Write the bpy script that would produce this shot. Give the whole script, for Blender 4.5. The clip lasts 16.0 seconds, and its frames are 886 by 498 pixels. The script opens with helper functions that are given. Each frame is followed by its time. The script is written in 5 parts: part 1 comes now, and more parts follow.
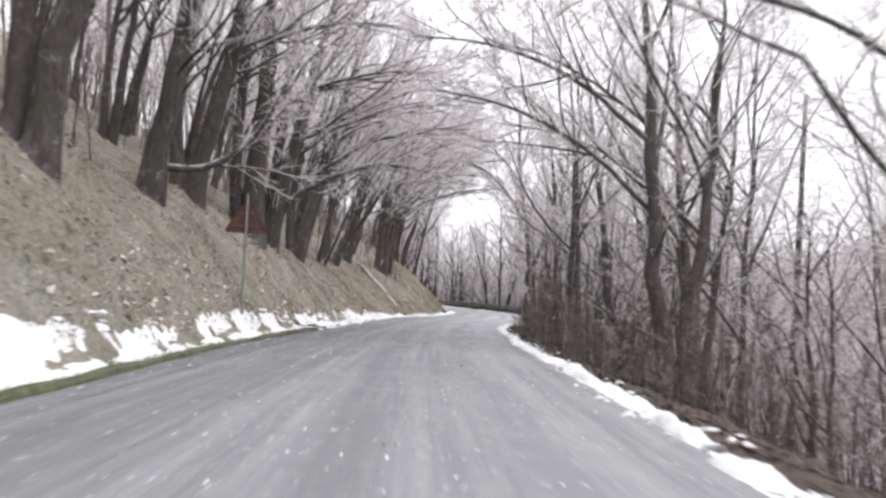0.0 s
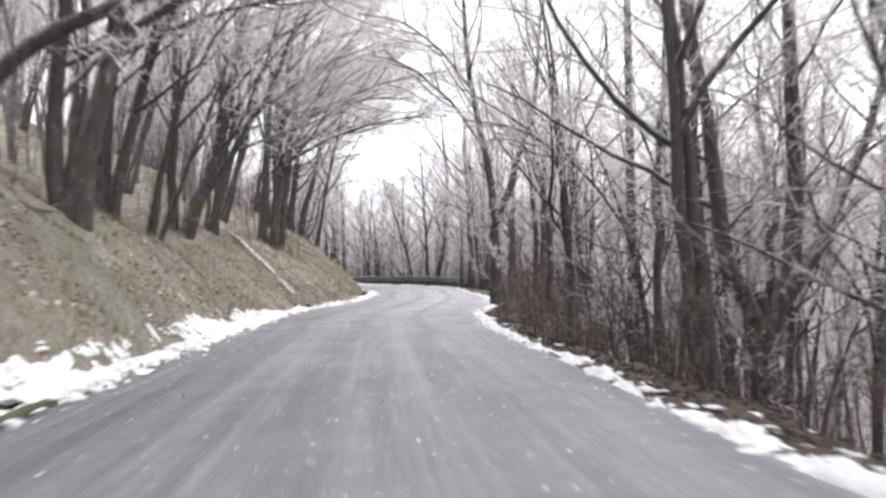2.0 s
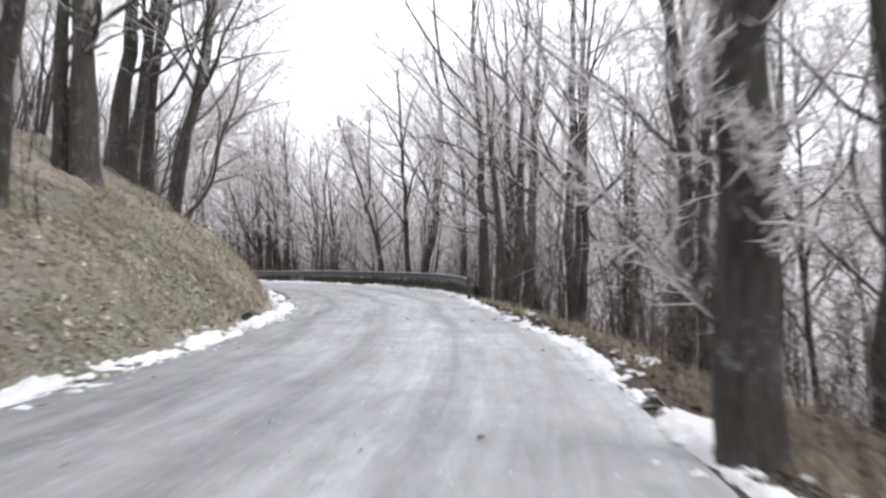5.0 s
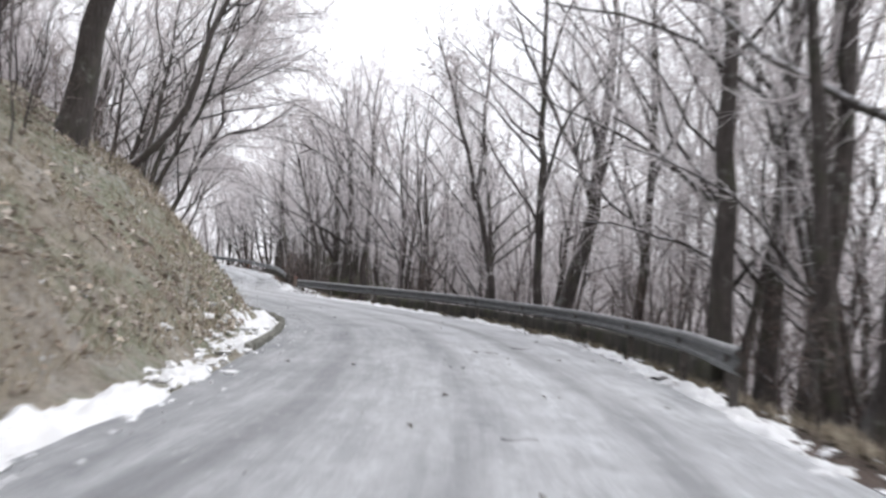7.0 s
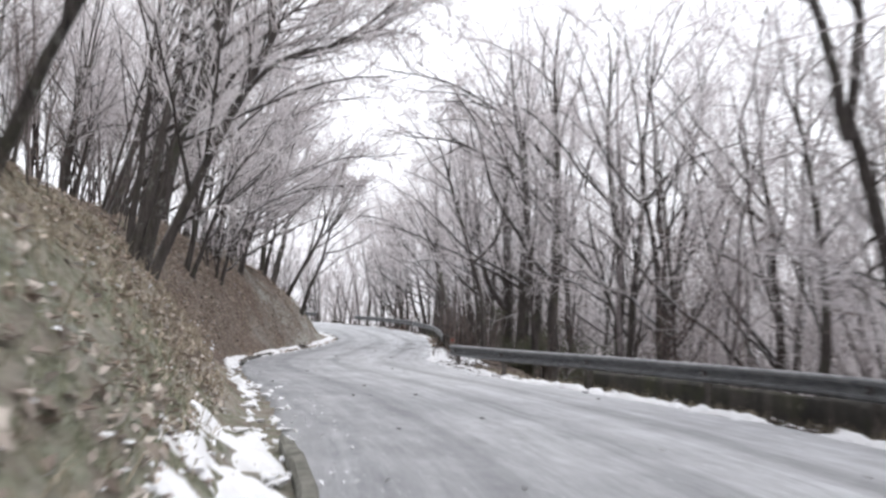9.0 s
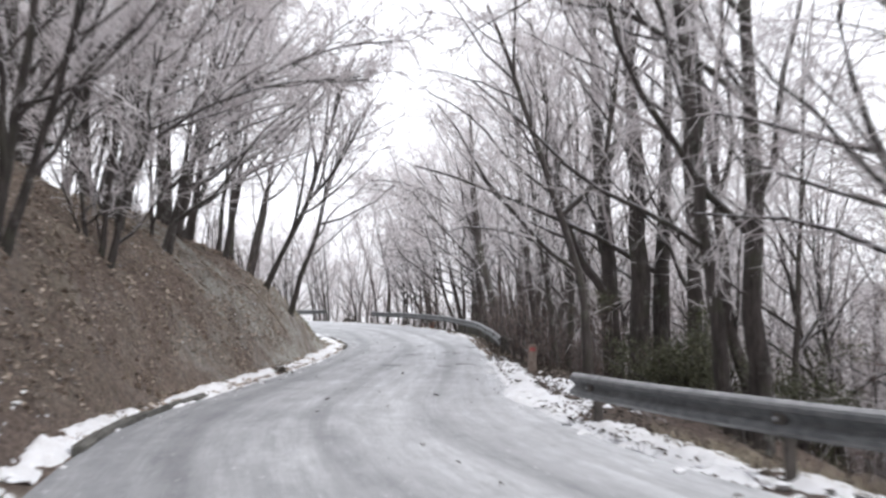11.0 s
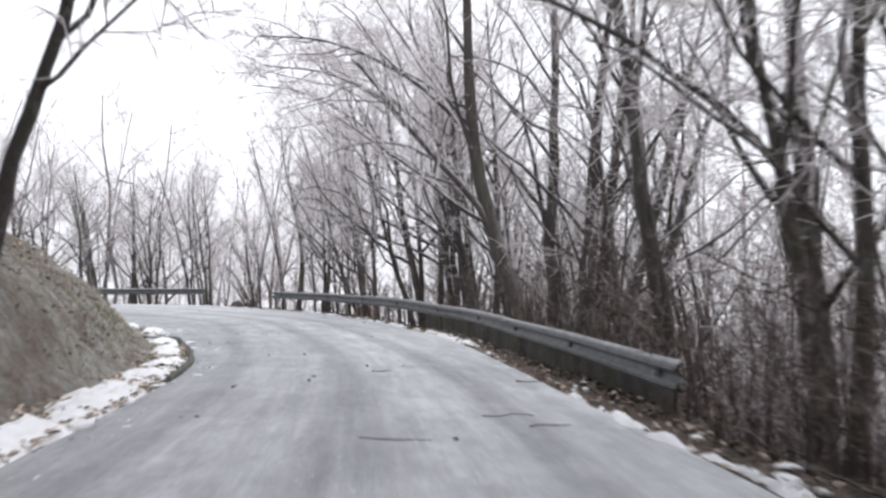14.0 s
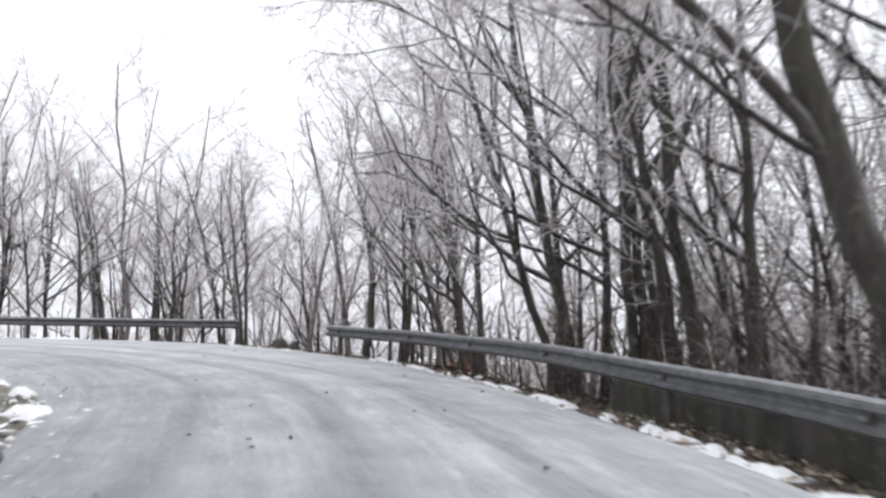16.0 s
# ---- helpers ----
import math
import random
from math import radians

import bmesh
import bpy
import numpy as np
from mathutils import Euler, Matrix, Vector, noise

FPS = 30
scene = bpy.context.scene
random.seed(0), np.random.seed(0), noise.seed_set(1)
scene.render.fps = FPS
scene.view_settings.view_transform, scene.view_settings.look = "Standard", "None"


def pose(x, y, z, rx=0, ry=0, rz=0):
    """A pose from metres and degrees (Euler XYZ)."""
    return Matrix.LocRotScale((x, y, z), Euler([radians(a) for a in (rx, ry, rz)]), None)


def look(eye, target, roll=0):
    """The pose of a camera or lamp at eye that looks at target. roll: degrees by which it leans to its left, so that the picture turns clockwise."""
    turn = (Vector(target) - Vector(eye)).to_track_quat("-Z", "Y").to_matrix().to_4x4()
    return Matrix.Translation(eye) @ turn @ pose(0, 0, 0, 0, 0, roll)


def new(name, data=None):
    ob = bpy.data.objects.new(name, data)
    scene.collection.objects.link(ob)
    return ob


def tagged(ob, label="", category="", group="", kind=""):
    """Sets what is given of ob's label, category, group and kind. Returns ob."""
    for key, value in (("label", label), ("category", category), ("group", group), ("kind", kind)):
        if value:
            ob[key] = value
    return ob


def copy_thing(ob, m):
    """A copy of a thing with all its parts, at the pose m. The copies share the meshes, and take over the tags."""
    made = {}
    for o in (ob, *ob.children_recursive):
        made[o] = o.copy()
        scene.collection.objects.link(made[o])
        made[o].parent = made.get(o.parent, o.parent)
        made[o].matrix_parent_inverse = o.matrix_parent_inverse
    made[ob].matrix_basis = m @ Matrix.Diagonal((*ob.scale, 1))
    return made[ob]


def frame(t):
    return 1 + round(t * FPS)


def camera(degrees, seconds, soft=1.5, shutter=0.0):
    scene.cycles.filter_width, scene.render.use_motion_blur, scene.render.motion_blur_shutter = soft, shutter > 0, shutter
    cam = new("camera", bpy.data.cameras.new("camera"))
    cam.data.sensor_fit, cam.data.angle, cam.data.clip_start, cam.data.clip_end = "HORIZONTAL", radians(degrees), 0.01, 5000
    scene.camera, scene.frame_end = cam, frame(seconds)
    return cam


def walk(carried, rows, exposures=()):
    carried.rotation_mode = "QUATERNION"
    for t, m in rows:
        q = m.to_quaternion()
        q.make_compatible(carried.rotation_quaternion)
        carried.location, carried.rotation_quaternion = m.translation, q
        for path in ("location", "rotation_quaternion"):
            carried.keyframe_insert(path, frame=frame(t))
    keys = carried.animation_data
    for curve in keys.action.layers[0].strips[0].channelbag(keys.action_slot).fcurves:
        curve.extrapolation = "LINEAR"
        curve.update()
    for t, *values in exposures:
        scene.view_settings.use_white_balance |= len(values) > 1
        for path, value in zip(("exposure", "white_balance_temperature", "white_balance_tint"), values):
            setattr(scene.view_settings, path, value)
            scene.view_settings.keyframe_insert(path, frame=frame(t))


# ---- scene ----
cam = camera(56.5, 16.0, 2.6, 0.5)
PATH = [
    (0, (1.961, -4.300, 1.159), (2.180, -2.316, 1.284), 3.5),
    (0.5, (2.041, 0.113, 1.243), (2.294, 2.093, 1.364), 3.1),
    (1, (2.379, 4.735, 1.264), (2.685, 6.709, 1.369), 1.9),
    (1.5, (2.854, 9.314, 1.332), (3.225, 11.278, 1.406), -0.1),
    (2, (3.333, 13.806, 1.334), (3.786, 15.753, 1.393), -1.4),
    (2.5, (4.000, 18.409, 1.33), (4.498, 20.345, 1.398), -2.4),
    (3, (4.901, 22.793, 1.308), (5.400, 24.727, 1.41), -3.0),
    (3.2, (5.297, 24.538, 1.318), (5.797, 26.472, 1.424), -2.9),
    (5.3, (10.058, 43.047, 1.439), (10.524, 44.992, 1.457), -0.3),
    (5.5, (10.496, 44.921, 1.426), (10.949, 46.869, 1.436), 0.4),
    (6, (11.447, 49.623, 1.389), (11.844, 51.583, 1.432), 3.3),
    (6.5, (12.118, 54.111, 1.339), (12.427, 56.085, 1.412), 4.1),
    (7, (12.618, 58.299, 1.359), (12.816, 60.287, 1.454), 4.2),
    (7.5, (12.955, 62.338, 1.417), (13.035, 64.332, 1.553), 3.9),
    (8, (12.909, 66.429, 1.474), (12.879, 68.42, 1.662), 3.5),
    (8.5, (12.681, 70.045, 1.501), (12.554, 72.03, 1.709), 3.4),
    (9, (12.089, 73.75, 1.534), (11.875, 75.727, 1.742), 1.8),
    (9.2, (11.811, 75.213, 1.558), (11.568, 77.188, 1.763), 2.1),
    (11.3, (8.994, 89.016, 1.92), (8.756, 90.994, 2.096), -1.2),
    (11.5, (8.673, 90.283, 1.927), (8.461, 92.265, 2.09), -1.3),
    (12, (8.052, 93.309, 1.955), (7.895, 95.297, 2.104), -1.0),
    (12.5, (7.535, 96.242, 1.939), (7.414, 98.234, 2.075), -1.1),
    (13, (7.01, 99.509, 1.891), (6.924, 101.503, 2.02), -0.5),
    (13.5, (6.29, 103.075, 1.956), (6.241, 105.069, 2.09), -0.6),
    (14, (5.736, 106.404, 2.003), (5.683, 108.397, 2.16), 0.2),
    (14.5, (5.184, 109.434, 2.063), (5.102, 111.424, 2.253), 0.2),
    (15, (4.651, 112.477, 2.153), (4.519, 114.461, 2.368), 0.8),
    (15.5, (4.091, 115.771, 2.236), (3.91, 117.75, 2.465), 0.8),
    (16, (3.555, 118.865, 2.388), (3.314, 120.836, 2.627), 1.2),
]
walk(cam, [(t, look(eye, target, roll)) for t, eye, target, roll in PATH],
     [(0, 0.12, 6540, 12), (3, 0.36, 6500, 11), (5.5, 0.15, 6420, 9), (9, 0.09, 6430, 10), (11.5, 0.12, 6420, 10), (12.5, 0.12, 6410, 10), (14, -0.04, 6390, 10), (16, -0.12, 6360, 9)])

# ---- world and light: bright overcast winter sky ----
world = bpy.data.worlds.new("overcast_sky")
scene.world = world
world.use_nodes = True
wn, wl = world.node_tree.nodes, world.node_tree.links
wn.clear()
sky = wn.new("ShaderNodeTexSky")
sky.sky_type, sky.sun_disc = "NISHITA", False
sky.sun_elevation, sky.sun_rotation = radians(48), radians(200)
sky.air_density, sky.dust_density = 1.0, 4.0
grey = wn.new("ShaderNodeHueSaturation")
grey.inputs["Saturation"].default_value = 0.12
cloud = wn.new("ShaderNodeMix")
cloud.data_type = "RGBA"
cloud.inputs["Factor"].default_value = 0.80
cloud.inputs["B"].default_value = (11.2, 11.3, 11.9, 1)
bg = wn.new("ShaderNodeBackground")
bg.inputs["Strength"].default_value = 0.14
wo = wn.new("ShaderNodeOutputWorld")
wl.new(sky.outputs["Color"], grey.inputs["Color"])
wl.new(grey.outputs["Color"], cloud.inputs["A"])
wl.new(cloud.outputs["Result"], bg.inputs["Color"])
wl.new(bg.outputs["Background"], wo.inputs["Surface"])

sun = new("sun", bpy.data.lights.new("sun", "SUN"))
sun.data.energy, sun.data.angle, sun.data.color = 1.4, radians(30), (1.0, 0.97, 0.94)
sun.matrix_world = look((45, -40, 80), (0, 0, 0))


# ---- materials ----
class Mat:
    """A node material with short helpers."""

    def __init__(self, name, rough=0.8):
        self.m = bpy.data.materials.new(name)
        self.m.use_nodes = True
        self.n, self.l = self.m.node_tree.nodes, self.m.node_tree.links
        self.b = self.n["Principled BSDF"]
        self.b.inputs["Roughness"].default_value = rough
        self.geo = self.n.new("ShaderNodeNewGeometry")

    def put(self, value, socket):
        if hasattr(value, "is_output"):
            self.l.new(value, socket)
        else:
            socket.default_value = value

    def noise(self, scale, detail=4, rough=0.6, vec=None, stretch=None):
        nd = self.n.new("ShaderNodeTexNoise")
        nd.inputs["Scale"].default_value, nd.inputs["Detail"].default_value, nd.inputs["Roughness"].default_value = scale, detail, rough
        v = vec or self.geo.outputs["Position"]
        if stretch:
            mp = self.n.new("ShaderNodeMapping")
            mp.inputs["Scale"].default_value = stretch
            self.l.new(v, mp.inputs["Vector"])
            v = mp.outputs["Vector"]
        self.l.new(v, nd.inputs["Vector"])
        return nd.outputs["Fac"]

    def ramp(self, fac, lo, hi, a=0.0, b=1.0):
        r = self.n.new("ShaderNodeMapRange")
        for k, v in (("From Min", lo), ("From Max", hi), ("To Min", a), ("To Max", b)):
            r.inputs[k].default_value = v
        self.put(fac, r.inputs["Value"])
        return r.outputs["Result"]

    def mix(self, fac, a, b):
        x = self.n.new("ShaderNodeMix")
        x.data_type = "RGBA"
        self.put(fac, x.inputs["Factor"])
        for v, k in ((a, "A"), (b, "B")):
            self.put((*v, 1) if isinstance(v, tuple) else v, x.inputs[k])
        return x.outputs["Result"]

    def math(self, op, a, b=0.0):
        x = self.n.new("ShaderNodeMath")
        x.operation = op
        self.put(a, x.inputs[0])
        self.put(b, x.inputs[1])
        return x.outputs["Value"]

    def axis(self, vec, k):
        s = self.n.new("ShaderNodeSeparateXYZ")
        self.l.new(vec, s.inputs[0])
        return s.outputs[k]

    def uv(self):
        t = self.n.new("ShaderNodeUVMap")
        t.uv_map = "UVMap"
        return t.outputs["UV"]

    def rand(self):
        return self.n.new("ShaderNodeObjectInfo").outputs["Random"]

    def island(self):
        return self.geo.outputs["Random Per Island"]

    def done(self, color, bump=None, height=0.02, rough=None, strength=0.6):
        self.put((*color, 1) if isinstance(color, tuple) else color, self.b.inputs["Base Color"])
        if rough is not None:
            self.put(rough, self.b.inputs["Roughness"])
        if bump is not None:
            bp = self.n.new("ShaderNodeBump")
            bp.inputs["Strength"].default_value, bp.inputs["Distance"].default_value = strength, height
            self.l.new(bump, bp.inputs["Height"])
            self.l.new(bp.outputs["Normal"], self.b.inputs["Normal"])
        return self.m


def bark_material():
    m = Mat("bark", 0.92)
    grain = m.noise(11, 6, 0.75, stretch=(1, 1, 0.16))
    crack = m.noise(26, 4, 0.7, stretch=(1, 1, 0.14))
    blot = m.noise(1.7, 5, 0.65)
    c = m.mix(m.ramp(grain, 0.36, 0.66), (0.026, 0.022, 0.021), (0.118, 0.102, 0.096))
    c = m.mix(m.ramp(crack, 0.50, 0.64, 0, 0.7), c, (0.024, 0.020, 0.019))
    c = m.mix(m.ramp(blot, 0.50, 0.68, 0, 0.6), c, (0.068, 0.078, 0.045))
    c = m.mix(m.math("MULTIPLY", m.ramp(m.noise(2.6, 5, 0.7), 0.56, 0.66), m.ramp(m.noise(14, 3), 0.42, 0.6, 0.1, 0.7)), c, (0.30, 0.31, 0.285))
    c = m.mix(m.ramp(m.rand(), 0, 1, 0, 0.35), c, (0.105, 0.09, 0.085))
    up = m.ramp(m.axis(m.geo.outputs["Normal"], "Z"), 0.12, 0.8, 0, 0.85)
    c = m.mix(m.math("MULTIPLY", up, m.ramp(m.noise(4, 3), 0.36, 0.56)), c, (0.66, 0.66, 0.70))
    return m.done(c, m.math("ADD", grain, m.math("MULTIPLY", crack, 0.5)), 0.05, strength=0.8)


def limb_material():
    m = Mat("limb_bark", 0.92)
    c = m.mix(m.ramp(m.noise(5, 4), 0.35, 0.7), (0.060, 0.052, 0.052), (0.16, 0.145, 0.145))
    up = m.ramp(m.axis(m.geo.outputs["Normal"], "Z"), 0.0, 0.9, 0, 0.85)
    c = m.mix(m.math("MULTIPLY", up, m.ramp(m.noise(3, 3), 0.35, 0.6)), c, (0.64, 0.63, 0.67))
    return m.done(c)


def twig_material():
    """Twigs pale with hoar frost that lets light through, and with painted-in distance haze."""
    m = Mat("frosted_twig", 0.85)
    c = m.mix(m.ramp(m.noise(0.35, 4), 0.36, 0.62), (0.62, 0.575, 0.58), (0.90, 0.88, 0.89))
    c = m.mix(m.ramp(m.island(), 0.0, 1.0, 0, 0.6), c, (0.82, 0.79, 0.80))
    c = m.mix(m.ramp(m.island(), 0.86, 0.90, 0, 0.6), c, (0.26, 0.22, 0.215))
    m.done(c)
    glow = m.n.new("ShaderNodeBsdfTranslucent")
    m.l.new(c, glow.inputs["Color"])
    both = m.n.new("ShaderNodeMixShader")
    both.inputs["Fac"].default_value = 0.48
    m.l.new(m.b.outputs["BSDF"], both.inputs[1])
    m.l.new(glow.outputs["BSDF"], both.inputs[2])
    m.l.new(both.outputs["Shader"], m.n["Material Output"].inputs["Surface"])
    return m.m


def brown_twig_material():
    m = Mat("brown_twig", 0.9)
    c = m.mix(m.island(), (0.085, 0.062, 0.055), (0.27, 0.21, 0.19))
    return m.done(m.mix(m.ramp(m.noise(1.2, 4), 0.55, 0.7, 0, 0.35), c, (0.44, 0.41, 0.42)))


def litter_material():
    """Forest floor: brown leaves, pale moss, bleached grass, a little frost."""
    m = Mat("forest_floor", 0.95)
    fine, mid, big = m.noise(13, 6, 0.72), m.noise(2.4, 6, 0.68), m.noise(0.33, 5, 0.6)
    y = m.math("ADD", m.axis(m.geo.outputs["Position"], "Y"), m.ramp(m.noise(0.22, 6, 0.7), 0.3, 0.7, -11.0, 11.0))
    c = m.mix(m.ramp(fine, 0.36, 0.66), (0.115, 0.085, 0.068), (0.46, 0.375, 0.315))
    c = m.mix(m.ramp(mid, 0.44, 0.62, 0, 0.75), c, (0.165, 0.122, 0.098))
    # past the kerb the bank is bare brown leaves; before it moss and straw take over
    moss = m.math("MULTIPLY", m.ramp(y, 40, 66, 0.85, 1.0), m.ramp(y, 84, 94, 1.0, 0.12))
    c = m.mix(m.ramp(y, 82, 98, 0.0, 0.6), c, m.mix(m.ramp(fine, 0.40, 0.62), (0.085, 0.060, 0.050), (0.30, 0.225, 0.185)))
    # extra pale tint by stretch of y offsets the trees' shading in colour
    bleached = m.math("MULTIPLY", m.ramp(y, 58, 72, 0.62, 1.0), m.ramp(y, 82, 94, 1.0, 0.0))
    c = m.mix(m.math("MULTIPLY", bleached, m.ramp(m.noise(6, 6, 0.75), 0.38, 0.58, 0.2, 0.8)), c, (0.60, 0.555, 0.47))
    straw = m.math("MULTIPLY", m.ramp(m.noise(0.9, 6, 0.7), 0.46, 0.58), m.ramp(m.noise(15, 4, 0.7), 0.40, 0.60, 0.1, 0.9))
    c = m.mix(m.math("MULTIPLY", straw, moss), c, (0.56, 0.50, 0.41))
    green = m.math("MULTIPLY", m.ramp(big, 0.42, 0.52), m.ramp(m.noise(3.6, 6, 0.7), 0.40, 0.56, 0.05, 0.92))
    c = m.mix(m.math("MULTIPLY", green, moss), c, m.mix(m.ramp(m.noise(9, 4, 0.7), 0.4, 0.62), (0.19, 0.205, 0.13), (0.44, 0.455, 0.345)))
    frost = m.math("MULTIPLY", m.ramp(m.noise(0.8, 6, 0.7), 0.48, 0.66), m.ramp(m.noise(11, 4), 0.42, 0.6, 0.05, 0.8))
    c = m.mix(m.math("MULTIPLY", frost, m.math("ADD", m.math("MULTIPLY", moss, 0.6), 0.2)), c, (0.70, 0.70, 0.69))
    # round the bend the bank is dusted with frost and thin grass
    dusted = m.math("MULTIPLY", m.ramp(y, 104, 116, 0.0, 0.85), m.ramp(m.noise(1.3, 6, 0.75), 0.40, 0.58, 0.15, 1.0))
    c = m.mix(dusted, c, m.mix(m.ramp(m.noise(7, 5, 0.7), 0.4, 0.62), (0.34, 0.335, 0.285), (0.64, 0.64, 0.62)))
    h = m.math("ADD", fine, m.math("MULTIPLY", mid, 1.8))
    return m.done(c, h, 0.12, strength=1.0)


def road_material():
    """Asphalt under salt, frost film and packed snow; worn wheel tracks run along the lanes."""
    m = Mat("icy_asphalt", 0.6)
    uv = m.uv()
    u, v = m.axis(uv, "X"), m.axis(uv, "Y")
    streak = m.noise(1.0, 5, 0.65, vec=uv, stretch=(2.6, 0.05, 1))
    thin = m.noise(1.0, 5, 0.7, vec=uv, stretch=(5.0, 0.30, 1))
    lane = m.noise(1.0, 4, 0.55, vec=uv, stretch=(0.9, 0.03, 1))
    blot = m.noise(0.55, 6, 0.65)
    patch = m.noise(1.7, 6, 0.72, vec=uv, stretch=(1, 0.35, 1))
    mottle = m.noise(4.5, 8, 0.78, vec=uv, stretch=(1, 0.45, 1))
    grain = m.noise(60, 3)
    crumb = m.noise(8, 5, 0.75, vec=uv, stretch=(1, 0.4, 1))
    # wheel tracks wander a little across the lane
    drift = m.math("ADD", u, m.ramp(m.noise(1.0, 2, vec=uv, stretch=(0.0, 0.06, 1)), 0.2, 0.8, -0.5, 0.5))
    track = None
    for at, half in ((1.35, 0.34), (-0.15, 0.38), (-1.75, 0.30)):
        near = m.ramp(m.math("ABSOLUTE", m.math("SUBTRACT", drift, at)), half * 0.3, half, 1.0, 0.0)
        track = near if track is None else m.math("MAXIMUM", track, near)
    track = m.math("MULTIPLY", track, m.ramp(m.math("ADD", streak, mottle), 0.80, 1.15, 0.15, 1.0))
    # bare asphalt; wet only means a darker tone towards the foot of the bank
    c = m.mix(grain, (0.175, 0.180, 0.191), (0.29, 0.297, 0.31))
    wet = m.ramp(m.math("ADD", u, m.ramp(lane, 0.3, 0.7, -0.9, 0.9)), -2.4, 1.4, 0.70, 0.0)
    c = m.mix(wet, c, (0.105, 0.110, 0.120))
    c = m.mix(m.math("MULTIPLY", m.ramp(streak, 0.40, 0.68, 0, 0.62), m.ramp(wet, 0.0, 0.7, 1.0, 0.55)), c, (0.45, 0.455, 0.47))
    c = m.mix(m.ramp(thin, 0.50, 0.70, 0, 0.28), c, (0.48, 0.485, 0.50))
    c = m.mix(m.math("MULTIPLY", track, 0.6), c, (0.19, 0.195, 0.207))
    cover = m.math("MULTIPLY", m.ramp(v, 24, 56, 0.0, 0.97), m.ramp(m.math("ADD", streak, lane), 0.82, 1.18, 1.0, 0.5))
    cover = m.math("MULTIPLY", cover, m.ramp(track, 0.0, 1.0, 1.0, 0.26))
    cover = m.math("MULTIPLY", cover, m.ramp(wet, 0.10, 0.70, 1.0, 0.55))
    worn = m.noise(3.2, 9, 0.78, vec=uv, stretch=(1, 0.22, 1))
    cover = m.math("MULTIPLY", cover, m.ramp(worn, 0.40, 0.66, 1.0, 0.5))
    cover = m.math("MULTIPLY", cover, m.ramp(thin, 0.36, 0.56, 0.65, 1.0))
    cover = m.math("MULTIPLY", cover, m.ramp(mottle, 0.38, 0.56, 0.72, 1.0))
    c = m.mix(m.math("MULTIPLY", cover, m.ramp(blot, 0.30, 0.60, 0.62, 1.0)), c, (0.79, 0.81, 0.84))
    c = m.mix(m.ramp(crumb, 0.60, 0.70, 0, 0.6), c, (0.76, 0.77, 0.79))
    c = m.mix(m.ramp(patch, 0.56, 0.70, 0, 0.40), c, (0.20, 0.203, 0.212))
    c = m.mix(m.ramp(m.noise(13, 5, 0.7, vec=uv, stretch=(1, 0.6, 1)), 0.64, 0.70, 0, 0.7), c, (0.13, 0.128, 0.13))
    return m.done(c, m.math("ADD", grain, m.math("MULTIPLY", crumb, 2.0)), 0.018, rough=m.ramp(blot, 0.3, 0.7, 0.75, 0.45))


def snow_material():
    m = Mat("old_snow", 0.75)
    c = m.mix(m.ramp(m.noise(3, 5), 0.40, 0.72), (0.88, 0.89, 0.92), (0.75, 0.75, 0.76))
    c = m.mix(m.ramp(m.noise(19, 5, 0.7), 0.62, 0.74, 0, 0.75), c, (0.22, 0.18, 0.14))
    m.b.inputs["Subsurface Weight"].default_value = 0.0
    return m.done(c, m.noise(7, 5), 0.05)


def simple(name, a, b, scale=4.0, rough=0.8, metal=0.0, bump=0.01):
    m = Mat(name, rough)
    m.b.inputs["Metallic"].default_value = metal
    nz = m.noise(scale, 5, 0.65)
    return m.done(m.mix(m.ramp(nz, 0.33, 0.68), a, b), nz, bump)


def birch_material():
    m = Mat("pale_log_bark", 0.85)
    c = m.mix(m.ramp(m.noise(5, 4), 0.35, 0.65), (0.62, 0.59, 0.55), (0.84, 0.82, 0.79))
    c = m.mix(m.ramp(m.noise(7, 4, 0.7), 0.53, 0.58), c, (0.07, 0.06, 0.05))
    return m.done(c, m.noise(12, 4), 0.02)


def shaded_leaf_floor():
    """Lower wood: a deep layer of beech leaves, coloured dark for the shade there."""
    m = Mat("shaded_leaf_floor", 0.85)
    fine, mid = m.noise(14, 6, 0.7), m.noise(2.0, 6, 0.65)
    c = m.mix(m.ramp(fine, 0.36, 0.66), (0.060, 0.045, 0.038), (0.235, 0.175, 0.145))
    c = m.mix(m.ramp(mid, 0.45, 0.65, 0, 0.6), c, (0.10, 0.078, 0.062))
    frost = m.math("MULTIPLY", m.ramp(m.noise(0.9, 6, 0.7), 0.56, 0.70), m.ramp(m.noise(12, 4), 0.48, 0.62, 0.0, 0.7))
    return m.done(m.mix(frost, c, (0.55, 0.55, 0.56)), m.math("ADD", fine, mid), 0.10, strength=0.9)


def far_wood_material():
    """Frosted woods far across the valley: mauve-grey mottling with distance haze painted in."""
    m = Mat("far_hazed_wood", 0.95)
    crowns, stands = m.noise(0.32, 6, 0.72), m.noise(0.03, 4, 0.6)
    c = m.mix(m.ramp(crowns, 0.36, 0.64), (0.25, 0.225, 0.235), (0.50, 0.475, 0.49))
    c = m.mix(m.ramp(stands, 0.42, 0.62, 0, 0.5), c, (0.34, 0.325, 0.315))
    return m.done(c, crowns, 1.5)


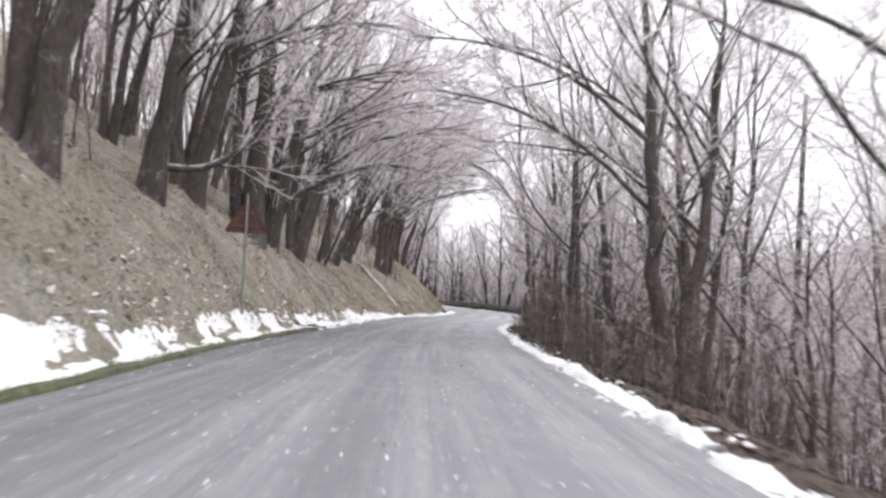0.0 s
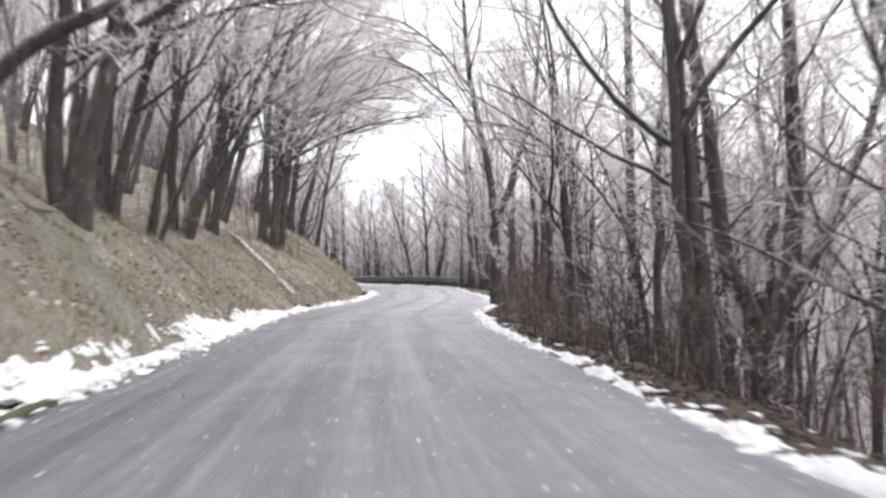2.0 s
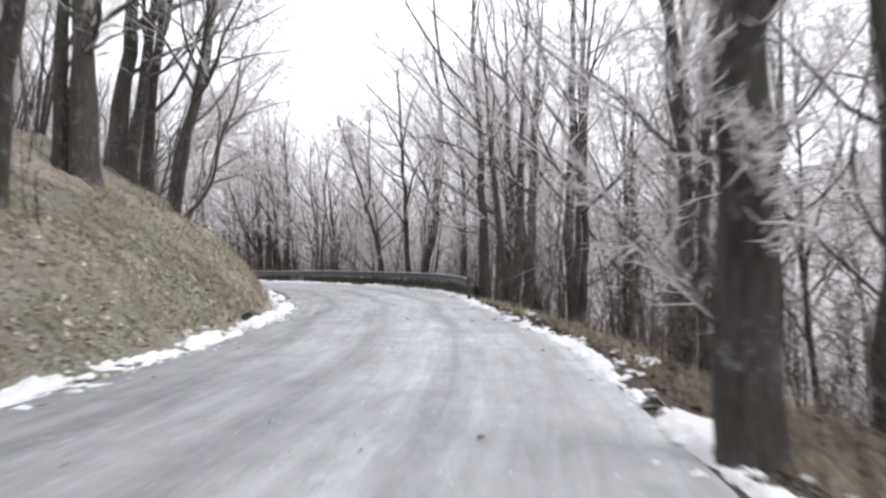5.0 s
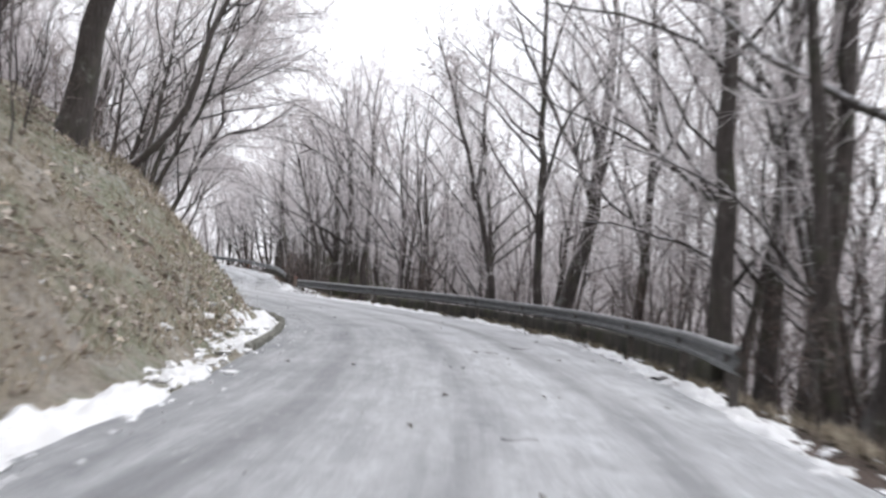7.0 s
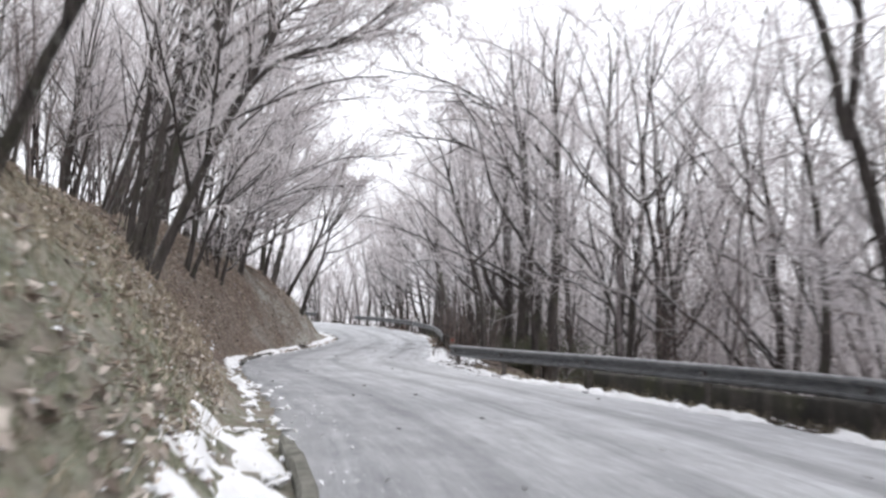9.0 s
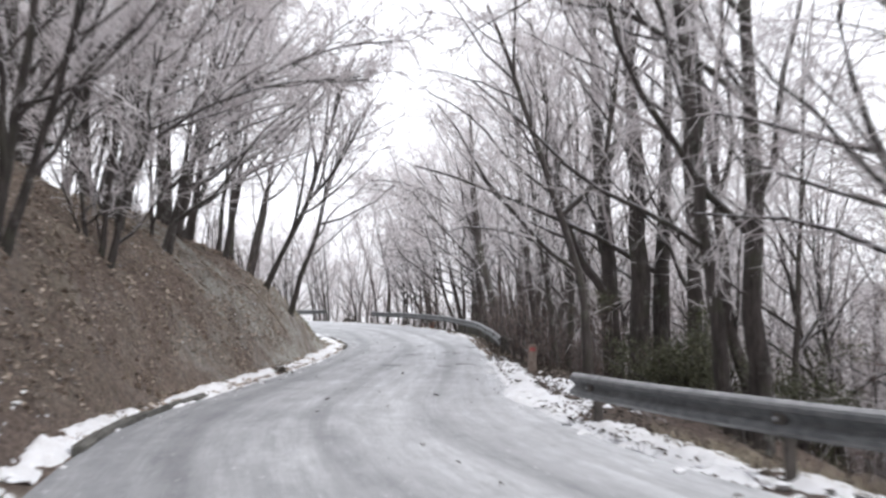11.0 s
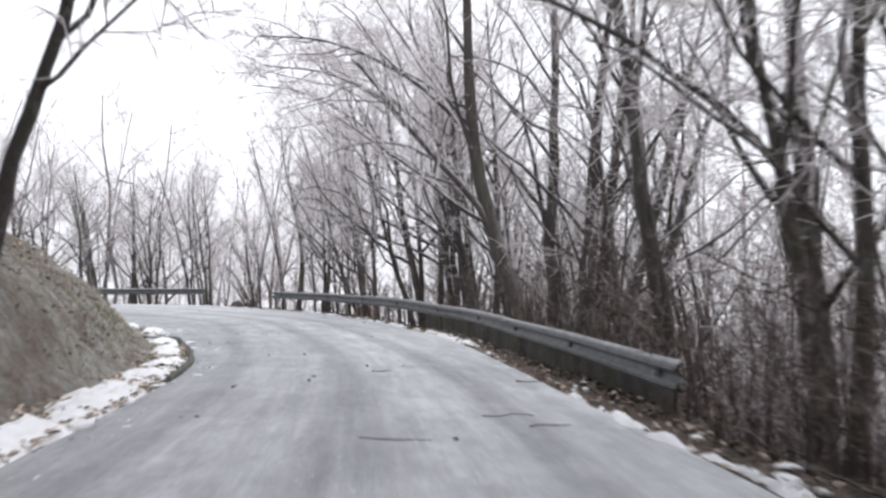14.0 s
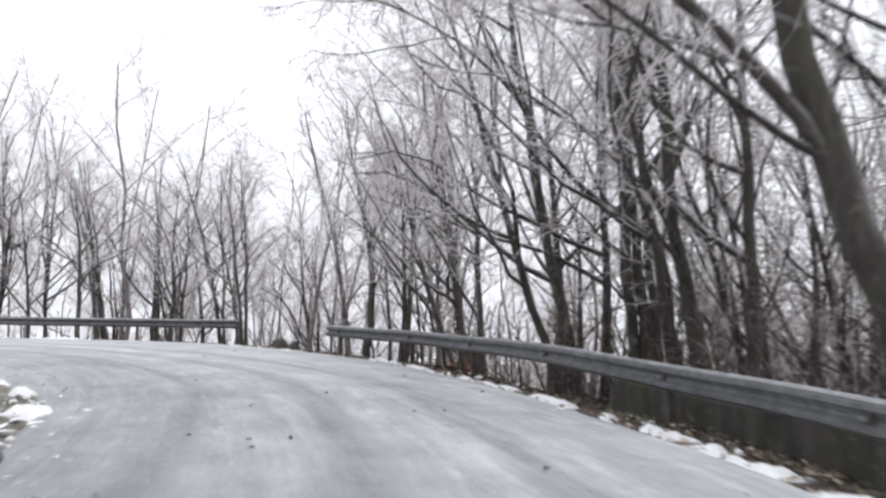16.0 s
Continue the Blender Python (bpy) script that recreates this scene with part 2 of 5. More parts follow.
def wall_material():
    """Old concrete, blackened by damp, with moss on top and pale scars."""
    m = Mat("mossy_wall", 0.92)
    damp = m.noise(2.2, 6, 0.7, stretch=(1, 1, 0.35))
    c = m.mix(m.ramp(damp, 0.36, 0.64), (0.028, 0.027, 0.025), (0.098, 0.090, 0.080))
    c = m.mix(m.ramp(m.noise(1.1, 5), 0.5, 0.66, 0, 0.6), c, (0.065, 0.070, 0.035))
    c = m.mix(m.ramp(m.noise(7, 5, 0.7), 0.60, 0.70, 0, 0.5), c, (0.26, 0.24, 0.21))
    return m.done(c, m.noise(9, 6, 0.7), 0.03)


def leaf_material(name, dark, light):
    m = Mat(name, 0.8)
    return m.done(m.mix(m.island(), dark, light))


BARK, LIMB, TWIG, TWIG_BROWN = bark_material(), limb_material(), twig_material(), brown_twig_material()
FAR_WOOD = far_wood_material()
FLOOR, SHADED_FLOOR, ROAD, SNOW = litter_material(), shaded_leaf_floor(), road_material(), snow_material()
STEEL = simple("weathered_galvanised_steel", (0.085, 0.09, 0.095), (0.20, 0.205, 0.21), 6, 0.55, 0.35, 0.004)
POST_STEEL = simple("dull_post_steel", (0.05, 0.045, 0.042), (0.13, 0.115, 0.105), 8, 0.7, 0.2, 0.004)
DARK_CONCRETE = simple("dark_wet_concrete", (0.05, 0.05, 0.045), (0.17, 0.165, 0.15), 5, 0.85)
CONCRETE = simple("mossy_concrete", (0.08, 0.081, 0.068), (0.24, 0.235, 0.205), 5, 0.9)
GREEN_KERB = simple("grassy_kerb", (0.055, 0.062, 0.032), (0.17, 0.175, 0.105), 6, 0.92)
STONE = simple("grey_marker_stone", (0.13, 0.10, 0.085), (0.27, 0.225, 0.195), 9, 0.9)
RED = simple("faded_red_paint", (0.22, 0.05, 0.045), (0.36, 0.11, 0.10), 9, 0.7)
ROCK = simple("dark_rock", (0.035, 0.034, 0.03), (0.12, 0.11, 0.10), 7, 0.9, 0, 0.04)
BIRCH = birch_material()
# far stems: distance haze painted in as a paler bark
HAZED_BARK = simple("hazed_bark", (0.125, 0.108, 0.107), (0.34, 0.31, 0.315), 3, 0.9)
DEADWOOD = simple("bleached_deadwood", (0.24, 0.195, 0.16), (0.44, 0.39, 0.34), 8, 0.9, 0, 0.01)
LEAF_BROWN = leaf_material("dead_leaf", (0.20, 0.15, 0.118), (0.62, 0.53, 0.45))
LEAF_PALE = leaf_material("pale_leaf", (0.20, 0.155, 0.13), (0.74, 0.68, 0.62))
# dark leaves; on the lower slope their colour stands for shade
LEAF_WET_SHADE = leaf_material("wet_shade_leaf", (0.045, 0.036, 0.03), (0.15, 0.125, 0.105))
LEAF_RUST = leaf_material("rust_leaf", (0.20, 0.075, 0.04), (0.40, 0.18, 0.10))
LEAF_EVERGREEN = leaf_material("evergreen_leaf", (0.050, 0.056, 0.034), (0.155, 0.160, 0.105))
GRASS = leaf_material("winter_grass", (0.20, 0.165, 0.12), (0.52, 0.46, 0.36))
GRASS_GREEN = leaf_material("dull_green_grass", (0.13, 0.137, 0.085), (0.33, 0.335, 0.24))
CRUMB = leaf_material("snow_crumb", (0.62, 0.63, 0.65), (0.86, 0.87, 0.9))


# ---- mesh helpers ----
def mesh_object(name, verts, faces, material, parent=None, label="", smooth=True, uvs=None):
    me = bpy.data.meshes.new(name)
    faces = np.asarray(faces, dtype=np.int64)
    verts = np.asarray(verts, dtype=np.float64)
    k = faces.shape[1]
    me.vertices.add(len(verts))
    me.vertices.foreach_set("co", verts.ravel())
    me.loops.add(faces.size)
    me.loops.foreach_set("vertex_index", faces.ravel())
    me.polygons.add(len(faces))
    me.polygons.foreach_set("loop_start", np.arange(0, faces.size, k))
    me.polygons.foreach_set("use_smooth", np.full(len(faces), smooth))
    me.update(calc_edges=True)
    if uvs is not None:
        layer = me.uv_layers.new(name="UVMap")
        layer.data.foreach_set("uv", np.asarray(uvs)[faces.ravel()].ravel())
    me.materials.append(material)
    ob = new(name, me)
    if parent:
        ob.parent = parent
    if label:
        tagged(ob, label)
    return ob


def part(name, bm, material, parent, label=""):
    me = bpy.data.meshes.new(name)
    bm.to_mesh(me)
    bm.free()
    me.materials.append(material)
    ob = new(name, me)
    ob.parent = parent
    if label:
        tagged(ob, label)
    return ob


def grid_faces(rows, cols, keep=None):
    """Quads of a rows x cols grid of vertices."""
    i = np.arange(rows * cols).reshape(rows, cols)
    f = np.stack([i[:-1, :-1], i[:-1, 1:], i[1:, 1:], i[1:, :-1]], -1).reshape(-1, 4)
    return f if keep is None else f[keep.ravel()]


def unit(v):
    return v / np.maximum(np.linalg.norm(v, axis=-1, keepdims=True), 1e-9)


def tubes(lines, radii, sides):
    """Verts and quads of tubes along polylines: lines (B, n, 3), radii (B, n)."""
    b, n, _ = lines.shape
    tan = unit(np.gradient(lines, axis=1)) if n > 2 else unit(np.repeat(lines[:, 1:] - lines[:, :1], 2, 1))
    ref = np.where(np.abs(tan[:, :1, 2:3]) > 0.9, [1.0, 0.13, 0], [0.0, 0.1, 1.0])
    side = unit(np.cross(tan, ref))
    over = np.cross(side, tan)
    a = np.arange(sides) * 2 * np.pi / sides
    ring = side[:, :, None] * np.cos(a)[:, None] + over[:, :, None] * np.sin(a)[:, None]
    v = (lines[:, :, None] + ring * radii[:, :, None, None]).reshape(-1, 3)
    base = (np.arange(b) * n * sides)[:, None, None] + (np.arange(n - 1) * sides)[None, :, None]
    k = np.arange(sides)
    k2 = (k + 1) % sides
    f = np.stack([base + k, base + k2, base + sides + k2, base + sides + k], -1).reshape(-1, 4)
    return v, f


def joined(pieces):
    vs, fs, at = [], [], 0
    for v, f in pieces:
        vs.append(v)
        fs.append(f + at)
        at += len(v)
    return np.concatenate(vs), np.concatenate(fs)


def fbm(x, y, seed=0.0, octaves=4):
    """Cheap smooth value noise on arrays, about -1..1."""
    out, amp, tot = np.zeros_like(x, dtype=float), 1.0, 0.0
    for o in range(octaves):
        f = 2.0 ** o
        xx, yy = x * f + seed * 17.3 + o * 5.1, y * f - seed * 9.7 + o * 3.3
        xi, yi = np.floor(xx), np.floor(yy)
        u, w = xx - xi, yy - yi
        u, w = u * u * (3 - 2 * u), w * w * (3 - 2 * w)

        def h(a, b):
            s = np.sin(a * 127.1 + b * 311.7 + seed) * 43758.5453
            return (s - np.floor(s)) * 2 - 1

        out += amp * ((h(xi, yi) * (1 - u) + h(xi + 1, yi) * u) * (1 - w) + (h(xi, yi + 1) * (1 - u) + h(xi + 1, yi + 1) * u) * w)
        tot += amp
        amp *= 0.5
    return out / tot * 1.6


# ---- the road's two edges ----
LEFT_EDGE = [(-4.94, -43.10), (-2.64, -17.10), (-1.34, -1.10), (-0.94, 4.90), (-0.24, 12.90), (0.86, 20.90), (2.28, 29.90), (3.50, 36.9), (4.35, 41.5), (5.6, 46), (7.4, 50.3), (9.4, 57.3), (10.75, 64), (11.15, 70),
             (11.2, 75), (10.8, 79), (9.6, 82.5), (8.0, 87), (5.4, 93), (3.9, 97.5), (3.45, 102), (3.0, 108), (2.35, 114), (1.4, 119.5), (0.0, 123.5), (-1.2, 126), (-3.5, 130),
             (-8, 134), (-14, 136), (-22, 136), (-40, 131), (-60, 125)]
RIGHT_EDGE = [(0.86, -43.10), (3.10, -17.10), (4.66, -1.10), (5.32, 4.90), (6.10, 11.90), (6.82, 18.90), (8.00, 27.20), (8.74, 32.30), (10.08, 38.90), (11.90, 43.90), (13.82, 50.4), (14.64, 54), (15.42, 58.5), (16.3, 64),
              (17.1, 70), (17.5, 75.5), (17.2, 79), (16, 84.5), (14.3, 88.5), (12.3, 92.3), (10.7, 95), (9.6, 98), (8.9, 101), (8.35, 105), (7.5, 112), (6.95, 116), (6.25, 121),
              (5.05, 127), (2.35, 133.8), (-0.4, 138.5), (-3.5, 142), (-7.5, 144.8), (-12, 146), (-18, 145.6), (-25, 143.5), (-40, 139), (-60, 133)]


def soft_plus(v, w=8.0):
    return w * np.log1p(np.exp(np.clip(v / w, -30, 30)))


def road_height(y):
    y = np.minimum(y, 147.0)
    return 0.007 * soft_plus(y - 40) + 0.016 * soft_plus(y - 85) + 0.03 * soft_plus(y - 122, 4.0)


def spline(points, step=0.5):
    """A smooth curve through points, sampled evenly."""
    p = np.array(points, float)
    p = np.vstack([2 * p[0] - p[1], p, 2 * p[-1] - p[-2]])
    t = np.linspace(0, 1, 24, endpoint=False)[:, None]
    out = []
    for a, b, c, d in zip(p[:-3], p[1:-2], p[2:-1], p[3:]):
        out.append(0.5 * (2 * b + (c - a) * t + (2 * a - 5 * b + 4 * c - d) * t**2 + (3 * b - a - 3 * c + d) * t**3))
    q = np.vstack(out + [p[-2:-1]])
    s = np.r_[0, np.cumsum(np.linalg.norm(np.diff(q, axis=0), axis=1))]
    at = np.arange(0, s[-1], step)
    return np.stack([np.interp(at, s, q[:, 0]), np.interp(at, s, q[:, 1])], -1)


LEFT, RIGHT = spline(LEFT_EDGE), spline(RIGHT_EDGE)


def edge_frame(line):
    """Unit tangents, and normals to the right."""
    t = unit(np.gradient(line, axis=0))
    return t, np.stack([t[:, 1], -t[:, 0]], -1)


LT, LN = edge_frame(LEFT)
RT, RN = edge_frame(RIGHT)


def nearest(line, normal, x, y):
    """Signed distance to the right of a line, and the index of its nearest sample."""
    d, i = np.empty(len(x)), np.empty(len(x), int)
    for a in range(0, len(x), 20000):
        dx = x[a:a + 20000, None] - line[None, :, 0]
        dy = y[a:a + 20000, None] - line[None, :, 1]
        q = dx * dx + dy * dy
        k = q.argmin(1)
        r = np.arange(len(k))
        sign = np.sign(dx[r, k] * normal[k, 0] + dy[r, k] * normal[k, 1])
        d[a:a + 20000], i[a:a + 20000] = np.sqrt(q[r, k]) * np.where(sign == 0, 1, sign), k
    return d, i


def terrain(x, y):
    """Height of the ground, and the distances outside the left and the right edge of the road."""
    x, y = np.asarray(x, float), np.asarray(y, float)
    dl, il = nearest(LEFT, LN, x, y)
    dr, ir = nearest(RIGHT, RN, x, y)
    dl = -dl
    zl, zr = road_height(LEFT[il, 1]), road_height(RIGHT[ir, 1])
    z = road_height(y) - 0.10
    yl = LEFT[il, 1]
    d = np.clip(dl - np.interp(yl, [20, 26, 97, 101, 121, 127], [0.78, 0.75, 0.75, 1.05, 1.05, 0.85]), 0, None)
    # cut bank: steep at the foot, easing into the hillside; it sinks towards the bend
    push = np.interp(yl, [-20, 92, 99, 112, 119], [1.0, 1.0, 1.75, 1.75, 1.25])
    foot = np.interp(yl, [30, 42, 62, 70, 110, 121], [2.7, 1.5, 1.6, 2.7, 2.7, 1.7])
    slope = np.interp(yl, [20, 42, 88, 98, 116, 124], [0.55, 0.42, 0.42, 0.58, 0.58, 0.45])
    steep = foot * (1 - np.exp(-d * push / 2.5)) + slope * d * push
    hill = steep / (1 + np.clip(d - 25, 0, None) / 60)
    # away from the road the change of slope spreads out
    yb = yl + np.clip((d - 4) / 8, 0, 1) * (91.5 + (np.clip(y, -20, 140) - 91.5) * 0.5 - yl)
    crest = np.interp(yb, [-20, 86, 97, 108, 116, 122, 127, 132, 140], [99, 99, 5.2, 4.6, 4.0, 2.9, 1.7, 1.1, 0.8])
    low = crest * np.tanh(steep / crest) - 0.05 * np.clip(d - 6, 0, 40)
    bank = np.where(crest > 50, hill, low)
    t = np.clip((yb - 86) / 11, 0, 1)
    bank = np.where((yb > 86) & (yb < 97), hill * (1 - t) + (5.2 * np.tanh(steep / 5.2)) * t, bank)
    rough = fbm(x * 0.5, y * 0.5, 2) * 0.30 + fbm(x * 1.5, y * 1.5, 5, 3) * 0.15
    bank = bank + rough * np.clip(d / 1.2, 0, 1)
    z = np.where(dl > 0, zl - 0.03 + bank, z)
    flat = np.interp(RIGHT[ir, 1], [38, 48, 60, 69, 97, 101, 108, 112, 140], [0.5, 0.75, 0.75, 0.45, 0.45, 1.7, 1.3, 0.45, 0.6])
    e = np.clip(dr - flat, 0, None)
    fall = np.interp(RIGHT[ir, 1], [0, 60, 95, 103, 118, 135, 150], [0.66, 0.66, 0.95, 0.4, 0.95, 0.5, 0.3])
    drop = fall * (e - 1.2 * (1 - np.exp(-e / 1.2))) + 0.06 * e
    drop = 26 * np.tanh(drop / 26)
    z = np.where((dr > 0) & (dl <= 0), zr - 0.03 - drop + rough * np.clip(e / 1.5, 0, 1), z)
    return z, dl, dr


def height(x, y):
    return terrain(np.atleast_1d(x), np.atleast_1d(y))[0]


# ---- ground ----
def spaced(lo, hi, step, far):
    near = np.arange(lo, hi + step / 2, step)
    grow = step * 1.25 ** np.arange(1, 40)
    out = np.cumsum(grow)
    out = out[out < far]
    return np.r_[lo - out[::-1], near, hi + out]


gx, gy = spaced(-16, 26, 0.42, 1600), spaced(-8, 150, 0.46, 1600)
GX, GY = np.meshgrid(gx, gy)
gz, gdl, gdr = terrain(GX.ravel(), GY.ravel())
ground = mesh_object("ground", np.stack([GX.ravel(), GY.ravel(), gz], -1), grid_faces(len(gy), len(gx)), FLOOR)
# the lower slope takes the floor with shade painted into its colour
ground.data.materials.append(SHADED_FLOOR)
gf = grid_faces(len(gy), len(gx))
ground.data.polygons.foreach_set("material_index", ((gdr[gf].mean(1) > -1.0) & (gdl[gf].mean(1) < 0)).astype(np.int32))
tagged(ground, "forest hillside covered in brown leaves, moss and patchy frost", "ground", kind="structure")

# road ribbon: each sample of the outer edge is joined to its partner on the inner edge
pair = ((RIGHT[:, None] - LEFT[None]) ** 2).sum(-1).argmin(1).astype(float)
pair = np.maximum.accumulate(pair)
pair = np.convolve(np.pad(pair, 12, "edge"), np.ones(25) / 25, "valid")
pair[-1] = len(LEFT) - 1
inner = np.stack([np.interp(pair, np.arange(len(LEFT)), LEFT[:, k]) for k in (0, 1)], -1)
cols = np.r_[-0.035, -0.012, np.linspace(0, 1, 17), 1.012, 1.035]
px = inner[:, 0, None] * (1 - cols) + RIGHT[:, 0, None] * cols
py = inner[:, 1, None] * (1 - cols) + RIGHT[:, 1, None] * cols
mid_line = 0.5 * (inner + RIGHT)
wide = np.linalg.norm(RIGHT - inner, axis=1)
MN = edge_frame(mid_line)[1]
to_left = to_right = wide / 2
crown_z = 0.05 * (1 - np.clip(2 * cols - 1, -1, 1) ** 2)[None]
pz = road_height(py) + crown_z + 0.012 * fbm(px * 0.8, py * 0.8, 8, 2) - np.interp(np.abs(2 * cols - 1), [1.0, 1.024, 1.07], [0.0, 0.02, 0.13])[None]
run = np.r_[0, np.cumsum(np.linalg.norm(np.diff(mid_line, axis=0), axis=1))] - 40
lat = (cols[None] - 0.5) * wide[:, None]
along = np.repeat(run[:, None], len(cols), 1)
road = mesh_object("road", np.stack([px, py, pz], -1).reshape(-1, 3), grid_faces(len(RIGHT), len(cols)), ROAD, uvs=np.stack([lat, along], -1).reshape(-1, 2))
tagged(road, "narrow asphalt mountain road with salt, frost and packed snow", "road", kind="structure")


# wooded hillside across the valley
ha, hr = np.linspace(radians(-62), radians(72), 90), np.linspace(0, 1, 26)
HA, HR = np.meshgrid(ha, hr, indexing="ij")
h_dist = 135 + 240 * HR
hx, hy = 10 + h_dist * np.cos(HA), 70 + h_dist * np.sin(HA)
h_top = np.interp(np.degrees(HA), [-62, -30, 20, 45, 60, 72], [40, 58, 62, 52, 34, 14])
hz = -32 + (h_top + 30) * HR ** 0.75 + 5.0 * fbm(hx * 0.02, hy * 0.02, 14, 4) * HR + 1.6 * fbm(hx * 0.22, hy * 0.22, 15, 3) * np.clip(HR * 4, 0, 1)
far_hill = mesh_object("far_hillside", np.stack([hx, hy, hz], -1).reshape(-1, 3), grid_faces(90, 26), FAR_WOOD)
tagged(far_hill, "hazy grey wooded hillside across the valley", "hill", kind="structure")


# ---- verges: snow, kerbs ----
def at_edge(line, normal, y0, y1):
    """The stretch of an edge between two heights of y, with its outward normals."""
    k = np.where((line[:, 1] >= y0) & (line[:, 1] <= y1))[0]
    return k


def verge(name, line, normal, outward, y0, y1, u0, u1, tall, seed, label, gap=0.0, step=0.11, kind="stuff", mat=None, end_x=None):
    """A lumpy ribbon of snow that follows a road edge from u0 to u1 metres outside it."""
    k = np.where((line[:, 1] >= y0) & (line[:, 1] <= y1))[0]
    if end_x is not None:
        k = k[line[k, 0] > end_x]
    seg = line[k[0]:k[-1] + 1]
    nor = normal[k[0]:k[-1] + 1] * outward
    s = np.r_[0, np.cumsum(np.linalg.norm(np.diff(seg, axis=0), axis=1))]
    a = np.arange(0, s[-1], step)
    bx, by = np.interp(a, s, seg[:, 0]), np.interp(a, s, seg[:, 1])
    nx, ny = np.interp(a, s, nor[:, 0]), np.interp(a, s, nor[:, 1])
    w = np.linspace(0, 1, 17)
    wob0 = u0 + 0.16 * fbm(a * 0.5, a * 0 + seed, seed, 3)
    wob1 = u1 + 0.20 * fbm(a * 0.33, a * 0 + seed + 7, seed, 4)
    wob1 = np.maximum(wob1, wob0 + 0.12)
    u = wob0[:, None] * (1 - w) + wob1[:, None] * w
    x, y = bx[:, None] + nx[:, None] * u, by[:, None] + ny[:, None] * u
    g, dl, dr = terrain(x.ravel(), y.ravel())
    g = g.reshape(x.shape)
    onroad = np.where(u < 0.05, road_height(y), g + 0.0)
    g = np.maximum(g, np.where(u < 0.5, road_height(y) - 0.015, g))
    body = np.sin(np.pi * np.clip(w, 0, 1)) ** 0.75
    crumb = 0.035 * fbm(x * 8.3, y * 8.3, seed + 21, 2)
    lump = 0.70 + 0.55 * fbm(x * 1.1, y * 1.1, seed + 3, 2) + 0.55 * fbm(x * 3.7, y * 3.7, seed + 4, 3)
    bare = 0.55 * fbm(a * 0.25, a * 0 + 3, seed + 11, 2)[:, None] + 0.75 * fbm(x * 1.5, y * 1.5, seed + 13, 4) + 0.95 - gap
    cover = np.clip(bare * 2.2, 0, 1)
    h = tall * body[None] * np.clip(lump, 0.12, 2) * cover - 0.06 * (1 - cover)
    h = h + crumb * body[None] - 0.035 * (1 - np.clip(h / 0.05, 0, 1))
    z = np.maximum(g, onroad) + h
    cell = np.maximum.reduce([h[:-1, :-1], h[1:, :-1], h[:-1, 1:], h[1:, 1:]])
    ob = mesh_object(name, np.stack([x, y, z], -1).reshape(-1, 3), grid_faces(len(a), 17, cell > -0.012), mat or SNOW)
    return tagged(ob, label, "snow", kind=kind)


verge("snow_ridge", LEFT, LN, -1, -14, 22.8, 0.36, 1.18, 0.11, 1, "lumpy white snow ridge along the foot of the leafy bank", -0.45)
verge("snow_ridge", LEFT, LN, -1, 22.8, 43, 0.02, 1.05, 0.18, 2, "lumpy white snow ridge between asphalt and leafy bank", -0.1)
verge("snow_ridge", LEFT, LN, -1, 43, 68, 0.02, 0.65, 0.13, 3, "low crusty snow strip between asphalt and mossy bank", 0.4)
verge("snow_ridge", LEFT, LN, -1, 67, 75, 0.10, 0.9, 0.13, 4, "crusty snow patches behind a mossy kerb", 0.95)
verge("snow_ridge", LEFT, LN, -1, 74.5, 83, 0.18, 1.05, 0.15, 8, "crusty snow heap behind a mossy kerb", 0.25)
verge("snow_ridge", LEFT, LN, -1, 84, 94.5, 0.15, 0.85, 0.12, 5, "broken snow strip along the foot of the bank", 0.5)
verge("snow_ridge", LEFT, LN, -1, 94, 99.5, 0.05, 0.8, 0.10, 7, "trampled snow strip along the foot of the bank", 0.05)
verge("snow_ridge", LEFT, LN, -1, 99, 120, 0.0, 0.88, 0.10, 6, "wide trampled snow strip below the brown bank", -0.05)
verge("snow_ridge", LEFT, LN, -1, 119, 131, 0.02, 0.8, 0.09, 9, "thin snow strip round the inside of the bend", 0.4)
verge("snow_verge", RIGHT, RN, 1, -14, 47, -0.02, 0.40, 0.07, 21, "thin white snow strip along the road's outer edge", 0.05)
verge("snow_verge", RIGHT, RN, 1, 47, 70, -0.04, 0.36, 0.075, 22, "white snow strip along the road's outer edge", -0.1)
verge("snow_verge", RIGHT, RN, 1, 50, 68, 0.75, 1.15, 0.07, 27, "broken second line of snow in the roadside grass", 0.75)
verge("snow_verge", RIGHT, RN, 1, 70, 94, 0.0, 0.40, 0.085, 23, "narrow snow strip under the crash barrier", 0.2)
verge("snow_verge", RIGHT, RN, 1, 93.5, 98, -0.05, 0.95, 0.08, 29, "snow heaped under the barrier's end", 0.15)
verge("snow_verge", RIGHT, RN, 1, 97.5, 110, -0.12, 0.85, 0.08, 24, "wide melting snow strip on the outer verge", 0.2)
verge("snow_verge", RIGHT, RN, 1, 109.5, 117.5, 0.0, 0.30, 0.05, 26, "thin melting snow strip before the barrier", 0.45)
verge("snow_verge", RIGHT, RN, 1, 99, 110, 0.75, 1.8, 0.07, 28, "patchy snow on fallen leaves beyond the verge", 0.45)
verge("snow_verge", RIGHT, RN, 1, 117, 146, 0.08, 0.34, 0.04, 25, "thin broken snow along the barrier of the bend", 0.75, end_x=-30)


